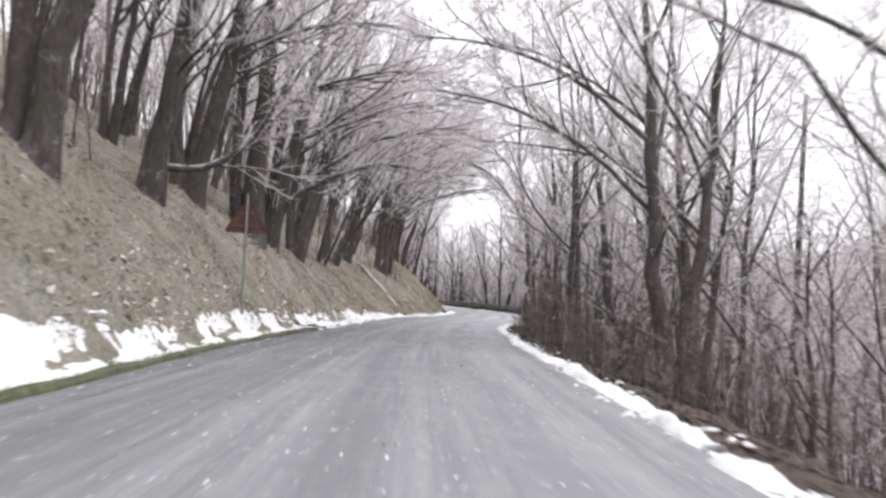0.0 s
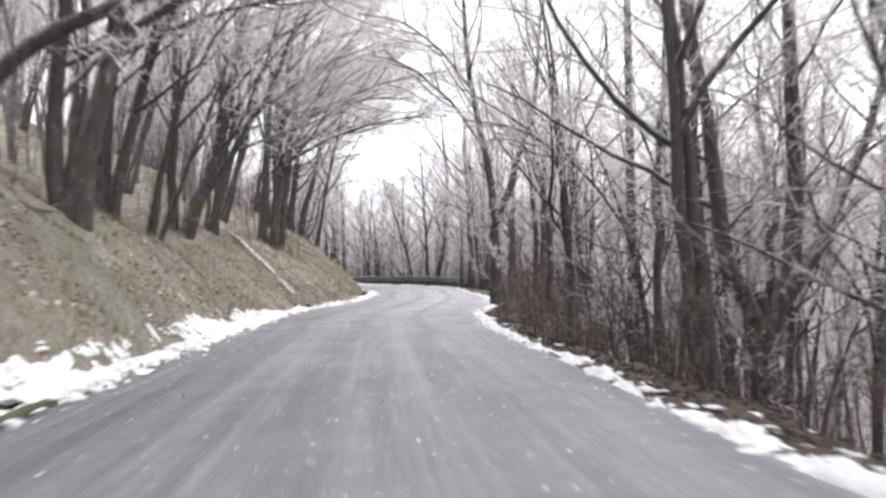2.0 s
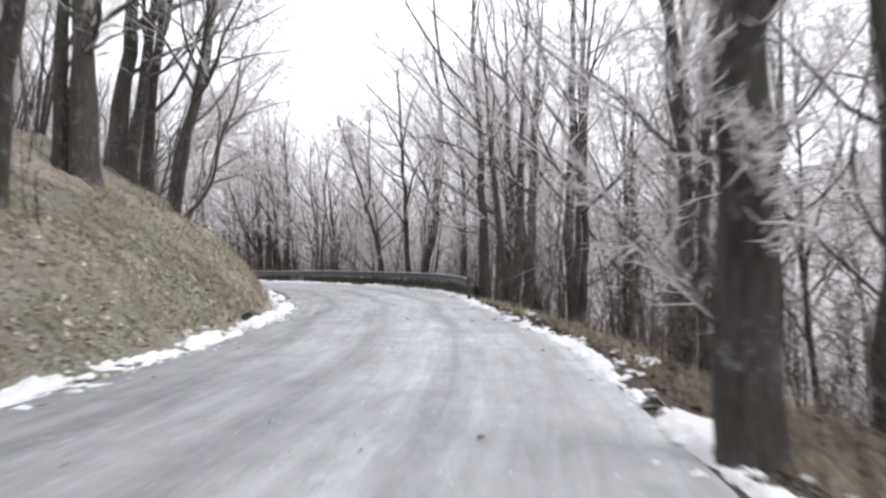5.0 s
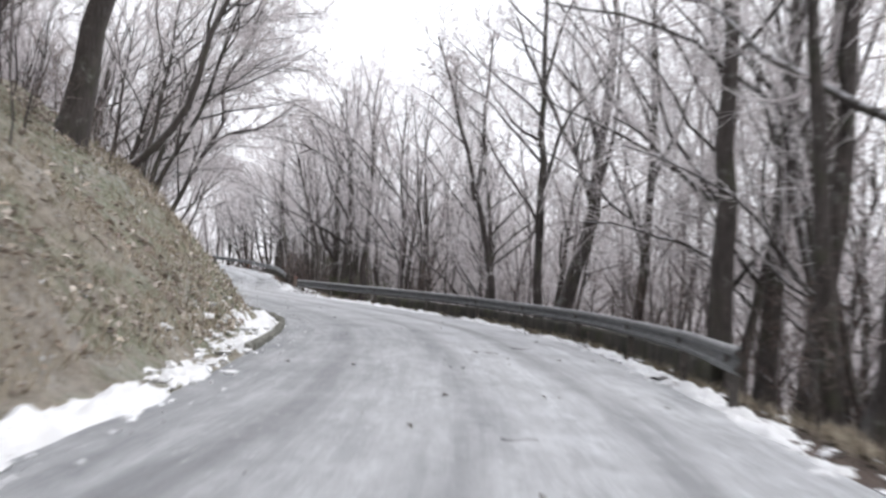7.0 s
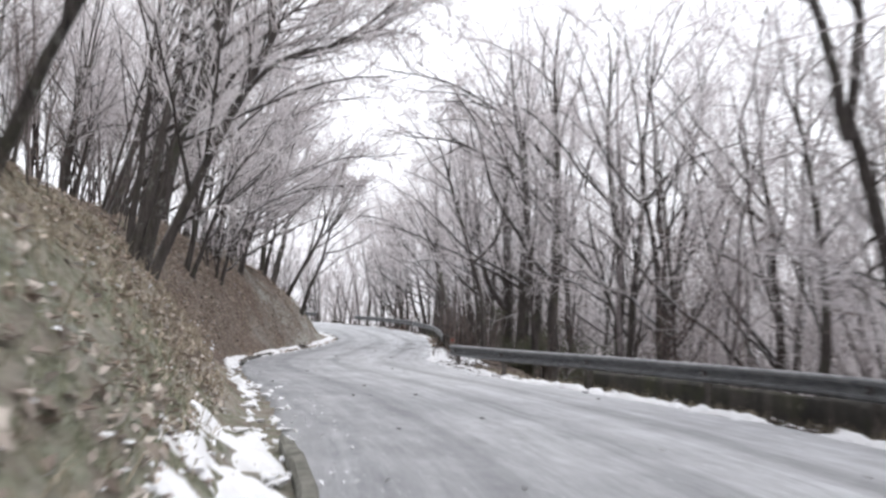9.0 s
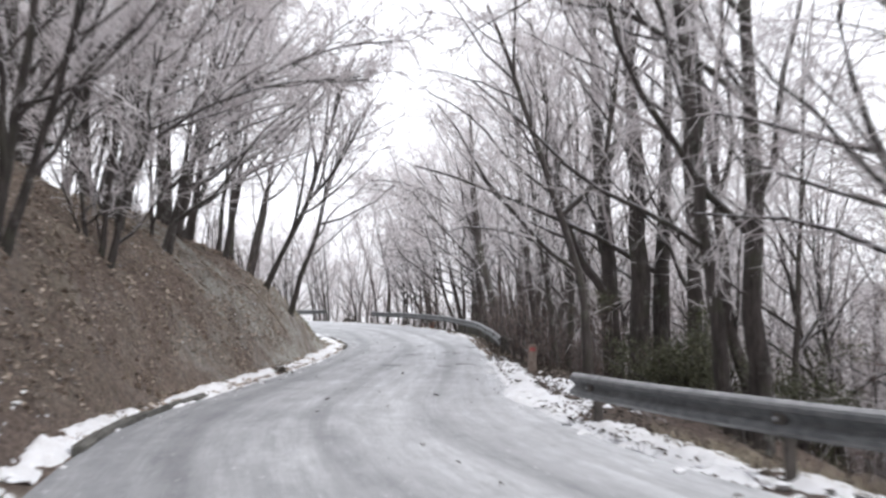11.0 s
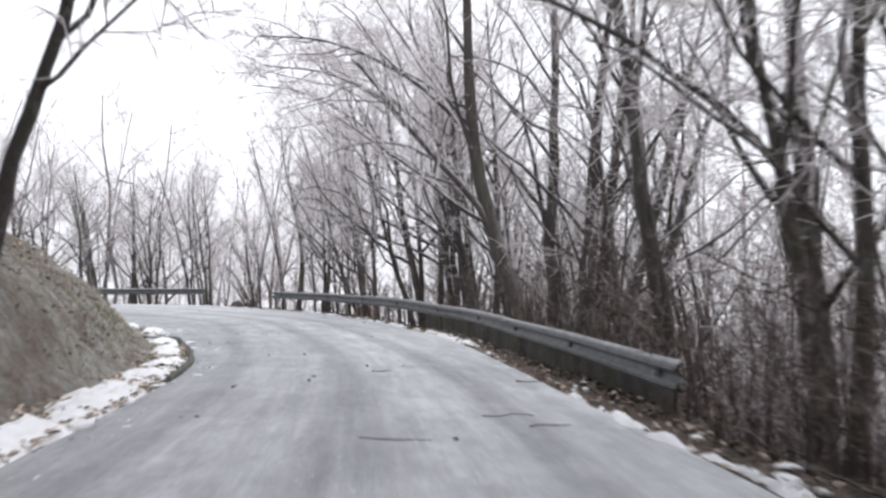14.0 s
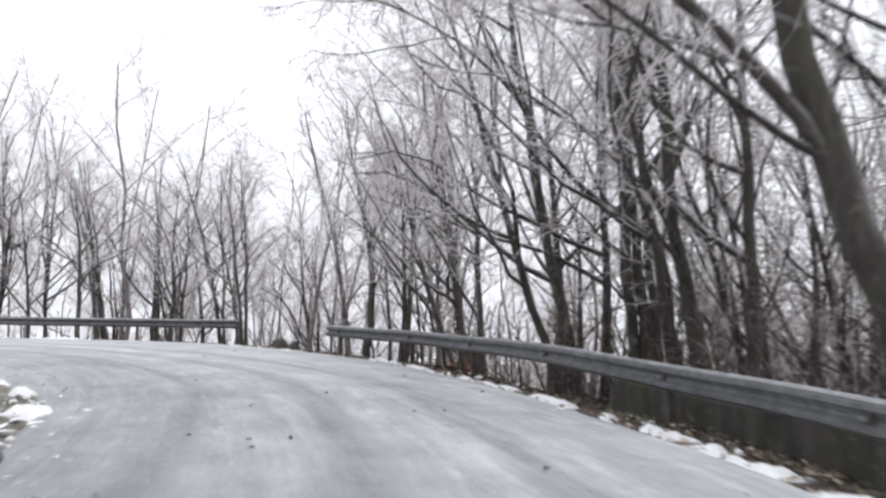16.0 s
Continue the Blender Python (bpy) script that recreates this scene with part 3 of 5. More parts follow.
def clods(seed, line, normal, outward, y0, y1, u0, u1, count, size, label):
    """Loose lumps of ploughed snow lying along an edge."""
    rg = np.random.default_rng(seed)
    k = np.where((line[:, 1] >= y0) & (line[:, 1] <= y1))[0]
    i = rg.choice(k, count)
    u = np.clip(rg.normal((u0 + u1) / 2, (u1 - u0) / 3.2, count), u0 - 0.15, u1 + 0.1)
    x = line[i, 0] + normal[i, 0] * outward * u + rg.uniform(-0.3, 0.3, count)
    y = line[i, 1] + normal[i, 1] * outward * u + rg.uniform(-0.3, 0.3, count)
    g = np.maximum(terrain(x, y)[0], np.where(u < 0.6, road_height(y), -99))
    bm = bmesh.new()
    bmesh.ops.create_icosphere(bm, subdivisions=1, radius=1)
    base = np.array([v.co[:] for v in bm.verts])
    tri = np.array([[v.index for v in f.verts] for f in bm.faces])
    bm.free()
    s = rg.uniform(size[0], size[1], count) * rg.random(count) ** 0.7
    s = np.maximum(s, size[0] * 0.6)
    v = base[None] * s[:, None, None] * rg.uniform(0.45, 1.5, (count, 12, 1)) * np.stack([rg.uniform(0.8, 1.9, count), rg.uniform(0.8, 1.9, count), rg.uniform(0.4, 0.75, count)], -1)[:, None]
    v = v + np.stack([x, y, g + s * 0.12], -1)[:, None]
    f = tri[None] + (np.arange(count) * 12)[:, None, None]
    return tagged(mesh_object("snow_clods", v.reshape(-1, 3), f.reshape(-1, 3), SNOW, smooth=False), label, "snow", kind="stuff")


clods(51, LEFT, LN, -1, -10, 23, 0.6, 1.1, 520, (0.03, 0.10), "lumps of old snow on the ridge below the bank")
clods(52, LEFT, LN, -1, 22, 44, 0.05, 0.9, 700, (0.03, 0.12), "lumps of ploughed snow beside the asphalt")
clods(53, LEFT, LN, -1, 44, 69, 0.0, 0.6, 520, (0.03, 0.10), "small lumps of snow beside the asphalt")
clods(54, LEFT, LN, -1, 69, 98, 0.2, 1.0, 700, (0.03, 0.10), "lumps of crusty snow behind the kerb")
clods(55, LEFT, LN, -1, 98, 130, 0.0, 0.75, 520, (0.02, 0.09), "small lumps of trampled snow below the bank")
clods(56, RIGHT, RN, 1, -10, 70, 0.0, 0.45, 620, (0.025, 0.08), "small lumps of snow on the outer verge")
clods(57, RIGHT, RN, 1, 70, 112, 0.0, 0.4, 480, (0.025, 0.08), "small lumps of snow under the barrier")
clods(58, RIGHT, RN, 1, 112, 142, 0.1, 0.4, 160, (0.02, 0.06), "few small lumps of snow along the bend")


def kerb(y0, y1, tall, thick, label, material=None):
    k = at_edge(LEFT, LN, y0, y1)
    seg, nor = LEFT[k], LN[k]
    rows = []
    for off, h in ((0.0, -0.15), (0.015, tall - 0.02), (0.045, tall), (thick - 0.03, tall), (thick, tall - 0.02), (thick, -0.15)):
        p = seg - nor * off
        wear = 0.05 * fbm(p[:, 0] * 1.6, p[:, 1] * 1.6, off * 40, 4)
        rows.append(np.stack([p[:, 0], p[:, 1], road_height(p[:, 1]) + h + wear * (h > 0)], -1))
    v = np.stack(rows, 1)
    n = len(k)
    ends = np.array([[0, 1, 2, 3], [0, 3, 4, 5], [n * 6 - 6, n * 6 - 5, n * 6 - 4, n * 6 - 3], [n * 6 - 6, n * 6 - 3, n * 6 - 2, n * 6 - 1]])
    f = np.concatenate([grid_faces(n, 6), ends])
    ob = mesh_object("kerb", v.reshape(-1, 3), f, material or CONCRETE, smooth=False)
    return tagged(ob, label, "kerb", kind="structure")


kerb(-12, 23.8, 0.07, 0.17, "low mossy kerb overgrown with short grass", GREEN_KERB)
kerb(70.5, 82.5, 0.085, 0.17, "low mossy concrete kerb holding back snow and earth")
kerb(95.5, 101.5, 0.075, 0.13, "low dark concrete kerb at the foot of the bank", DARK_CONCRETE)
kerb(117, 125.5, 0.055, 0.11, "low dark kerb round the inside of the bend", DARK_CONCRETE)


# ---- crash barriers ----
def barrier(points, label, spacing=3.6, top=0.74, sag=((0, 0), (200, 0))):
    line = spline(points, 0.3)
    t, nrm = edge_frame(line)
    root = new("crash_barrier")
    root.location = (*line[0], float(road_height(line[0, 1])))
    tagged(root, label, "barrier", "crash barriers along the outer edge")
    zb = road_height(line[:, 1]) + np.interp(line[:, 1], [q[0] for q in sag], [q[1] for q in sag]) + 0.02 * fbm(line[:, 0] * 0.2, line[:, 1] * 0.2, 4, 2)
    # W profile: outward offset (towards the road is negative) and height below the top
    prof = [(0.0, 0.0), (-0.015, -0.012), (-0.075, -0.045), (-0.08, -0.085), (-0.02, -0.125), (-0.005, -0.155), (-0.02, -0.185), (-0.08, -0.225),
            (-0.075, -0.265), (-0.015, -0.298), (0.0, -0.31), (0.012, -0.30), (-0.06, -0.245), (-0.005, -0.175), (-0.005, -0.135), (-0.06, -0.065), (0.012, -0.01)]
    step = int(round(spacing / 0.3))
    # beam sections lap over one another at the posts; frost lies on each upper edge
    cuts = list(range(2, len(line) - 4, step))
    for q, i0 in enumerate([0] + cuts[1:]):
        i1 = (cuts[1:] + [len(line) - 1])[q]
        k = slice(i0, i1 + 1)
        out = 0.003 * (q % 2)

        def strip(profile):
            rows = [np.stack([line[k, 0] + nrm[k, 0] * (o - out), line[k, 1] + nrm[k, 1] * (o - out), zb[k] + top + h], -1) for o, h in profile]
            v = np.stack(rows, 1) - np.array(root.location)
            return v.reshape(-1, 3), grid_faces(i1 + 1 - i0, len(profile))

        beam = mesh_object("beam", *strip(prof + prof[:1]), STEEL, root, "weathered grey W-profile steel beam", smooth=False)
        mesh_object("frost_edge", *strip([(-0.05, -0.026), (-0.02, 0.006), (0.008, 0.008), (0.014, -0.008)]), STEEL_FROST, beam, "dull frost on the beam's upper edge")
    for i in range(2, len(line), step):
        bm = bmesh.new()
        bmesh.ops.create_cube(bm, size=1)
        for vv in bm.verts:
            vv.co.x, vv.co.y, vv.co.z = vv.co.x * 0.06, vv.co.y * 0.11, vv.co.z * 1.15 + 0.16
        bmesh.ops.bevel(bm, geom=bm.edges[:], offset=0.008, segments=1, affect="EDGES")
        post = part("post", bm, POST_STEEL, root, "dark steel post")
        ang = math.atan2(t[i, 1], t[i, 0])
        post.location = (line[i, 0] + nrm[i, 0] * 0.07 - root.location.x, line[i, 1] + nrm[i, 1] * 0.07 - root.location.y, float(zb[i]) - root.location.z)
        post.rotation_euler = (0, 0, ang)
        bm = bmesh.new()
        bmesh.ops.create_cube(bm, size=1)
        for vv in bm.verts:
            vv.co.x, vv.co.y, vv.co.z = vv.co.x * 0.12, vv.co.y * 0.07 + 0.085, vv.co.z * 0.2 + top - 0.155
        part("spacer", bm, POST_STEEL, post)
        bm = bmesh.new()
        bmesh.ops.create_cone(bm, cap_ends=True, segments=6, radius1=0.022, radius2=0.016, depth=0.02, matrix=pose(0, 0.155, top - 0.155, -90))
        part("bolt", bm, STEEL_FROST, post)
    return root


STEEL_FROST = simple("frosted_steel", (0.20, 0.205, 0.215), (0.42, 0.425, 0.44), 5, 0.7, 0.1, 0.004)
A = [(16.75, 66.8), (17.75, 71), (18.1, 75.5), (17.8, 79.2), (16.6, 84.8), (14.85, 88.85), (12.65, 92.6), (10.9, 95.5), (9.7, 98.6)]
B = [(7.82, 114.4), (7.38, 118), (6.85, 121.4), (5.65, 127.3), (2.9, 134), (0.3, 138.9), (-2.6, 142.0)]
C = [(-7.1, 146.9), (-9.5, 147.4), (-12.5, 147.7), (-18, 147.2), (-25, 145.1), (-34, 142.2)]
barrier(A, "grey steel crash barrier with frosted upper edge outside the curve", sag=((86, 0.0), (95, -0.08), (99, -0.13)))
barrier(B, "grey steel crash barrier rounding the bend above the slope", sag=((115, -0.19), (122, -0.13), (132, 0.0)))
barrier(C, "short grey steel crash barrier beyond a gap at the bend")


def parapet(points, tall, label):
    """A low worn concrete wall behind a barrier, with a rounded top and broken ends."""
    line = spline(points, 0.35)
    t, nrm = edge_frame(line)
    base = road_height(line[:, 1])
    prof = ((0.0, -0.7), (0.0, 0.80), (0.035, 0.97), (0.10, 1.0), (0.17, 0.97), (0.20, 0.80), (0.20, -0.9))
    rows = []
    for k, (o, h) in enumerate(prof):
        wear = 0.035 * fbm(line[:, 0] * 1.3 + k, line[:, 1] * 1.3, 6, 3) * (h > 0)
        rows.append(np.stack([line[:, 0] + nrm[:, 0] * (o + wear * 0.5), line[:, 1] + nrm[:, 1] * (o + wear * 0.5), base + h * tall + wear], -1))
    v = np.stack(rows, 1)
    n, q = len(line), len(prof)
    ends = [[e * q, e * q + a, e * q + a + 1, e * q + a + 2] for e in (0, n - 1) for a in (1, 3)]
    f = np.concatenate([grid_faces(n, q), np.array(ends)])
    return tagged(mesh_object("parapet", v.reshape(-1, 3), f, MOSSY_WALL), label, "wall", kind="structure")


MOSSY_WALL = wall_material()
parapet([(17.95, 70.2), (18.42, 75.5), (18.12, 79.3), (16.92, 85.0), (15.2, 89.0), (13.2, 92.4)], 0.36, "low dark mossy concrete wall behind the crash barrier")
parapet([(8.02, 116.2), (7.70, 118.1), (7.17, 121.5), (5.97, 127.4), (4.5, 131.3)], 0.36, "low dark mossy concrete wall under the barrier of the bend")


# ---- trees ----
def resample3(points, n):
    p = np.array(points, float)
    p = np.vstack([2 * p[0] - p[1], p, 2 * p[-1] - p[-2]])
    t = np.linspace(0, 1, 12, endpoint=False)[:, None]
    q = np.vstack([0.5 * (2 * b + (c - a) * t + (2 * a - 5 * b + 4 * c - d) * t**2 + (3 * b - a - 3 * c + d) * t**3)
                   for a, b, c, d in zip(p[:-3], p[1:-2], p[2:-1], p[3:])] + [p[-2:-1]])
    s = np.r_[0, np.cumsum(np.linalg.norm(np.diff(q, axis=0), axis=1))]
    at = np.linspace(0, s[-1], n)
    return np.stack([np.interp(at, s, q[:, k]) for k in range(3)], -1)


def sprout(rng, lines, radii, count, lo, hi, length, spread, rise, thick, n, wiggle, arch=0.0, reach=(0, 0, 0)):
    """Side branches on a batch of polylines, curving by arch towards their tips and drawn out by reach. Returns lines (B, n, 3) and radii (B, n)."""
    b, m, _ = lines.shape
    total = np.linalg.norm(np.diff(lines, axis=1), axis=2).sum(1)
    f = lo + (hi - lo) * (np.arange(count) + rng.random((b, count))) / count
    pos = f * (m - 1)
    i = np.minimum(pos.astype(int), m - 2)
    w = (pos - i)[..., None]
    r = np.arange(b)[:, None]
    p = lines[r, i] * (1 - w) + lines[r, i + 1] * w
    rad = radii[r, i] * (1 - w[..., 0]) + radii[r, i + 1] * w[..., 0]
    tan = unit(lines[r, i + 1] - lines[r, i])
    side = rng.normal(size=(b, count, 3))
    side = unit(side - (side * tan).sum(-1, keepdims=True) * tan)
    ang = np.radians(spread[0] + (spread[1] - spread[0]) * rng.random((b, count, 1)))
    d = unit(tan * np.cos(ang) + side * np.sin(ang) + np.array(reach, float))
    ln = total[:, None] * (length[0] + (length[1] - length[0]) * rng.random((b, count))) * (1.15 - 0.6 * f)
    d, p, ln = d.reshape(-1, 3), p.reshape(-1, 3), ln.reshape(-1)
    r0 = np.minimum(rad.reshape(-1) * 0.72, np.maximum(ln * thick, 0.0035))
    out = [p]
    for k in range(n - 1):
        d = unit(d + rng.normal(size=d.shape) * wiggle + np.array([0, 0, rise + arch * (1 - 2.2 * k / (n - 1))]))
        p = p + d * (ln / (n - 1))[:, None]
        out.append(p)
    taper = np.linspace(1, 0.28, n)
    return np.stack(out, 1), np.maximum(r0[:, None] * taper, 0.0032)


def slivers(rng, p, q, r):
    """Very thin tapered twigs from p to q, each a single long triangle turned at random."""
    t = unit(q - p)
    s = rng.normal(size=p.shape)
    s = unit(s - (s * t).sum(-1, keepdims=True) * t) * r[:, None]
    v = np.stack([p - s, p + s, q], 1).reshape(-1, 3)
    return v, np.arange(len(v)).reshape(-1, 3)


def twigs_on(rng, lines, radii, count, length, spread, thick, droop, forks=2):
    """Tapered twigs set along a batch of branches, each with finer side twigs."""
    l, r = sprout(rng, lines, radii, count, 0.08, 1.0, length, spread, droop, 1.0, 2, 0.25)
    p, q = l[:, 0], l[:, 1]
    out = [slivers(rng, p, q, rng.uniform(thick * 0.7, thick * 1.2, len(p)))]
    ln = np.linalg.norm(q - p, axis=1)
    for k in range(forks):
        a = p + (q - p) * rng.uniform(0.25, 0.85, (len(p), 1))
        d = unit(unit(q - p) + rng.normal(size=p.shape) * 0.55)
        out.append(slivers(rng, a, a + d * (ln * rng.uniform(0.3, 0.65, len(p)))[:, None], rng.uniform(thick * 0.5, thick * 0.9, len(p))))
    return joined(out)


def tris(mesh):
    v, f = mesh
    return v, np.concatenate([f[:, [0, 1, 2]], f[:, [0, 2, 3]]])


def grow_tree(seed, stems, limbs=12, boughs=7, twigs=12, start=0.26, limb_len=(0.30, 0.58), spread=(24, 60), rise=0.03, fine=0.0105, sides=9, reach=(0, 0, 0)):
    """Meshes of the trunk with its limbs, and of the crown. stems: (control points, base radius, tip radius)."""
    rng = np.random.default_rng(seed)
    trunk, sl, sr = [], [], []
    for pts, r0, r1 in stems:
        ln = resample3(pts, 15)
        ln[2:] += np.cumsum(rng.normal(size=(13, 3)) * [0.06, 0.06, 0.0], 0) * min(1.0, r0 * 6) * min(1.0, pts[-1][2] / 10)
        q = np.linspace(0, 1, 15)
        rr = (r1 + (r0 - r1) * (1 - q) ** 0.85) * (1 + rng.normal(0, 0.035, 15))
        if pts[0][2] <= 0.3:
            rr = rr * (1 + 0.55 * np.exp(-q * 15))
        trunk.append(tubes(ln[None], rr[None], sides))
        sl.append(ln)
        sr.append(rr)
    sl, sr = np.stack(sl), np.stack(sr)
    l1, r1 = sprout(rng, sl, sr, limbs, start, 0.98, limb_len, spread, rise, 0.0125, 8, 0.15, 0.11, reach)
    l2, r2 = sprout(rng, l1, r1, boughs, 0.15, 0.99, (0.28, 0.55), (24, 62), 0.0, 0.009, 4, 0.22, 0.06)
    r2 = np.clip(r2, fine, None)
    crown = joined([tris(tubes(l2, r2, 3)), twigs_on(rng, l2, r2, twigs, (0.26, 0.62), (18, 65), fine, -0.12), twigs_on(rng, l1, r1, 8, (0.08, 0.22), (30, 75), fine, 0.0)])
    return trunk, tubes(l1, r1, 4), crown


def tree(seed, base, stems, label, scale=1.0, name="bare_tree", **kw):
    t, lm, w = grow_tree(seed, stems, **kw)
    root = new(name)
    root.location = base
    tagged(root, label, "tree", "bare trees of the roadside wood")
    for q, one in enumerate(t):
        mesh_object("trunk" if q == 0 else "side_stem", *one, BARK, root)
    tagged(mesh_object("branchwork", *lm, BARK, root), kind="stuff")
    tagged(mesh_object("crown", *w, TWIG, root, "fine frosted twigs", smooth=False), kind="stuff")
    return root


def stem(h, r, dx=0.0, dy=0.0, bend=0.0, z0=-0.4, ox=0.0, oy=0.0, tip=0.10):
    """A stem of height h that leans by dx, dy at its top, with a bow."""
    return ([(ox, oy, z0), (ox + dx * 0.18 + bend, oy + dy * 0.18, h * 0.3), (ox + dx * 0.5 + bend * 0.8, oy + dy * 0.5, h * 0.62), (ox + dx, oy + dy, h)], r, r * tip)


def arm(x, z, dx, dy, rise, r=0.08):
    """A long limb that leaves the stem at height z and arches out by dx, dy."""
    return ([(x, 0, z), (x + dx * 0.3, dy * 0.25, z + rise * 0.55), (x + dx * 0.65, dy * 0.6, z + rise * 0.9), (x + dx, dy, z + rise)], r * 0.8, 0.018)


def grounded(x, y, sink=0.1):
    return (x, y, float(height(x, y)[0]) - sink)


# key trees by the road: x, y, stems
def key_tree(seed, x, y, stems, label, **kw):
    uphill = terrain(np.array([x]), np.array([y]))[1][0] > 0
    kw = dict(reach=(0.55, -0.12, 0.0) if uphill else (-0.28, 0.0, 0.0), limb_len=(0.36, 0.66) if uphill else (0.30, 0.58), **kw)
    return tree(seed, grounded(x, y), stems, label, **kw)


# lower side, first stretch
key_tree(1, 12.75, 45.30, [stem(4.0, 0.26, 0.2, 0, 0.05, tip=0.62), ([(0.15, 0, 3.3), (-0.3, 0.1, 6), (-0.9, 0, 10), (-1.2, 0, 13.5)], 0.17, 0.05), ([(0.15, 0, 3.3), (0.9, 0.1, 5.6), (1.9, 0.3, 9), (2.3, 0.2, 13)], 0.15, 0.04), arm(-0.35, 6.4, -4.6, -0.6, 3.4, 0.09), arm(-0.7, 8.6, -4.4, 1.0, 3.2, 0.08)],
         "grey-barked roadside tree forking above head height", limbs=9)
key_tree(2, 13.35, 28.40, [stem(3.4, 0.31, -0.1, 0, 0.0, tip=0.6), ([(0, 0, 2.4), (-0.9, 0, 4.2), (-1.2, 0.1, 7.5), (-1.9, 0, 13)], 0.2, 0.05), ([(0, 0, 2.2), (0.55, 0, 4.6), (0.7, 0.2, 8), (0.6, 0, 14)], 0.22, 0.05),
                         ([(0, 0.1, 2.6), (1.2, 0, 4.4), (2.4, 0.3, 6.5), (3.2, 0, 10)], 0.15, 0.04)], "thick dark tree splitting into several stems below the road", limbs=9)
key_tree(3, 9.26, 13.90, [stem(12, 0.24, -1.3, 0.6, -0.3), stem(11, 0.2, 1.0, 0.5, 0.3, ox=0.4), arm(-0.6, 4.6, -5.2, -0.6, 2.2), arm(-0.7, 6.2, -5.6, 1.5, 2.4, 0.09)], "pair of curved dark stems close to the road edge")
key_tree(4, 9.86, 6.40, [stem(13, 0.15, 0.3, 0.2, 0.1), arm(0.2, 6.6, -5.0, 2.6, 2.0, 0.08)], "tall straight dark tree below the road edge")
key_tree(5, 11.86, 19.40, [stem(14, 0.2, -0.5, 0.5, 0.2), stem(12, 0.16, 1.4, 0.2, 0.2, ox=0.5), arm(0.0, 6.5, -6.0, 0.8, 2.6, 0.1), arm(-0.1, 8, -6.5, -1.5, 3.0, 0.09)], "twin-stemmed bare tree on the lower slope")
key_tree(6, 17.60, 54.50, [stem(13, 0.17, -0.6, 0.3, 0.3), stem(12, 0.13, 0.9, 0.3, -0.2, ox=0.5)], "slender twin-stemmed tree below the verge")
key_tree(7, 14.16, 35.30, [stem(8.5, 0.09, -1.5, 0.4, 0.4), stem(7.5, 0.08, 1.2, 0.2, 0.1), arm(-0.4, 5.0, -4.5, 0.5, 3.2, 0.06)], "thin forked sapling on the lower slope", limbs=9)

# lower side, second stretch
key_tree(11, 19.0, 72.3, [stem(14, 0.23, 0.1, 0.2, 0.05)], "thick upright dark trunk behind the verge", limbs=5, boughs=4, start=0.36)
key_tree(12, 19.9, 72.4, [stem(13, 0.2, 0.4, 0.1, 0.15), ([(0.2, 0, 5.2), (0.9, -0.1, 6.6), (1.8, 0, 9), (2.0, 0, 11)], 0.1, 0.03)], "dark trunk with a heavy fork leaning outwards", limbs=7, boughs=6)
key_tree(13, 19.5, 70.3, [stem(14, 0.19, 0.5, 0.1, 0.05)], "tall straight dark trunk at the barrier's end", limbs=5, boughs=4, start=0.36)
key_tree(14, 19.1, 68.2, [stem(12, 0.2, 1.6, 0.3, 0.4), stem(11, 0.14, -1.0, 0.2, -0.1, ox=-0.3)], "dark leaning twin trunks beside the grass verge", limbs=5, boughs=4, start=0.36)
key_tree(15, 20.3, 66.2, [stem(14, 0.23, 0.3, 0.1, 0.0)], "thick dark trunk close below the road", limbs=5, boughs=4, start=0.36)
key_tree(16, 18.60, 56.80, [stem(11, 0.16, 1.1, 0.4, 0.3)], "dark bowed trunk below the grass verge")
key_tree(17, 18.30, 82.40, [([(0, 0, -0.6), (0.45, 0, 1.6), (1.2, 0.1, 4.2), (1.5, 0, 8), (1.2, 0, 13)], 0.25, 0.06), ([(-0.1, 0, -0.6), (-0.35, 0.2, 2.2), (-0.5, 0.3, 6), (-0.9, 0.3, 12)], 0.15, 0.04),
                          ([(1.2, 0.1, 4.4), (0.6, 0.1, 5.8), (-0.6, 0, 8.2), (-1.5, 0, 10)], 0.09, 0.03)], "leaning forked tree behind the barrier", limbs=9)
key_tree(18, 17.30, 85.20, [stem(4.4, 0.13, -1.1, -0.3, -0.1, tip=0.62), ([(-1.1, -0.3, 4.2), (-1.6, -0.4, 6), (-2.6, -0.3, 9.5)], 0.08, 0.03), ([(-1.1, -0.3, 4.2), (-0.9, -0.3, 6), (-0.8, 0, 10)], 0.08, 0.03)],
         "slim tree leaning inward and forking in two", limbs=10)
key_tree(19, 20.20, 80.00, [stem(13, 0.17, -0.3, 0.4, 0.2)], "upright grey trunk behind the barrier")
key_tree(20, 20.80, 76.30, [stem(12, 0.2, -0.6, 0.2, 0.3), stem(11, 0.15, 1.5, 0.2, 0.2, ox=0.3)], "forked dark tree on the slope behind the barrier")
key_tree(21, 21.40, 73.40, [stem(14, 0.24, 0.6, 0.1, -0.1)], "thick dark trunk below the barrier", limbs=7, boughs=6)
key_tree(22, 14.60, 98.00, [stem(13, 0.17, -0.4, -0.3, 0.2), stem(13, 0.15, 0.7, -0.3, 0.1, ox=0.4), stem(12, 0.13, 1.6, 0, 0.2, ox=0.7)], "clump of dark stems behind the barrier")
key_tree(23, 12.80, 101.50, [stem(13, 0.2, 0.2, -0.2, 0.1), stem(12, 0.15, -1.3, -0.3, -0.1, ox=-0.3), arm(0.15, 6.0, -5.6, 1.0, 3.0, 0.09), arm(0.17, 7.5, -5.8, -1.2, 3.2, 0.08)], "twin dark stems past the barrier's end")
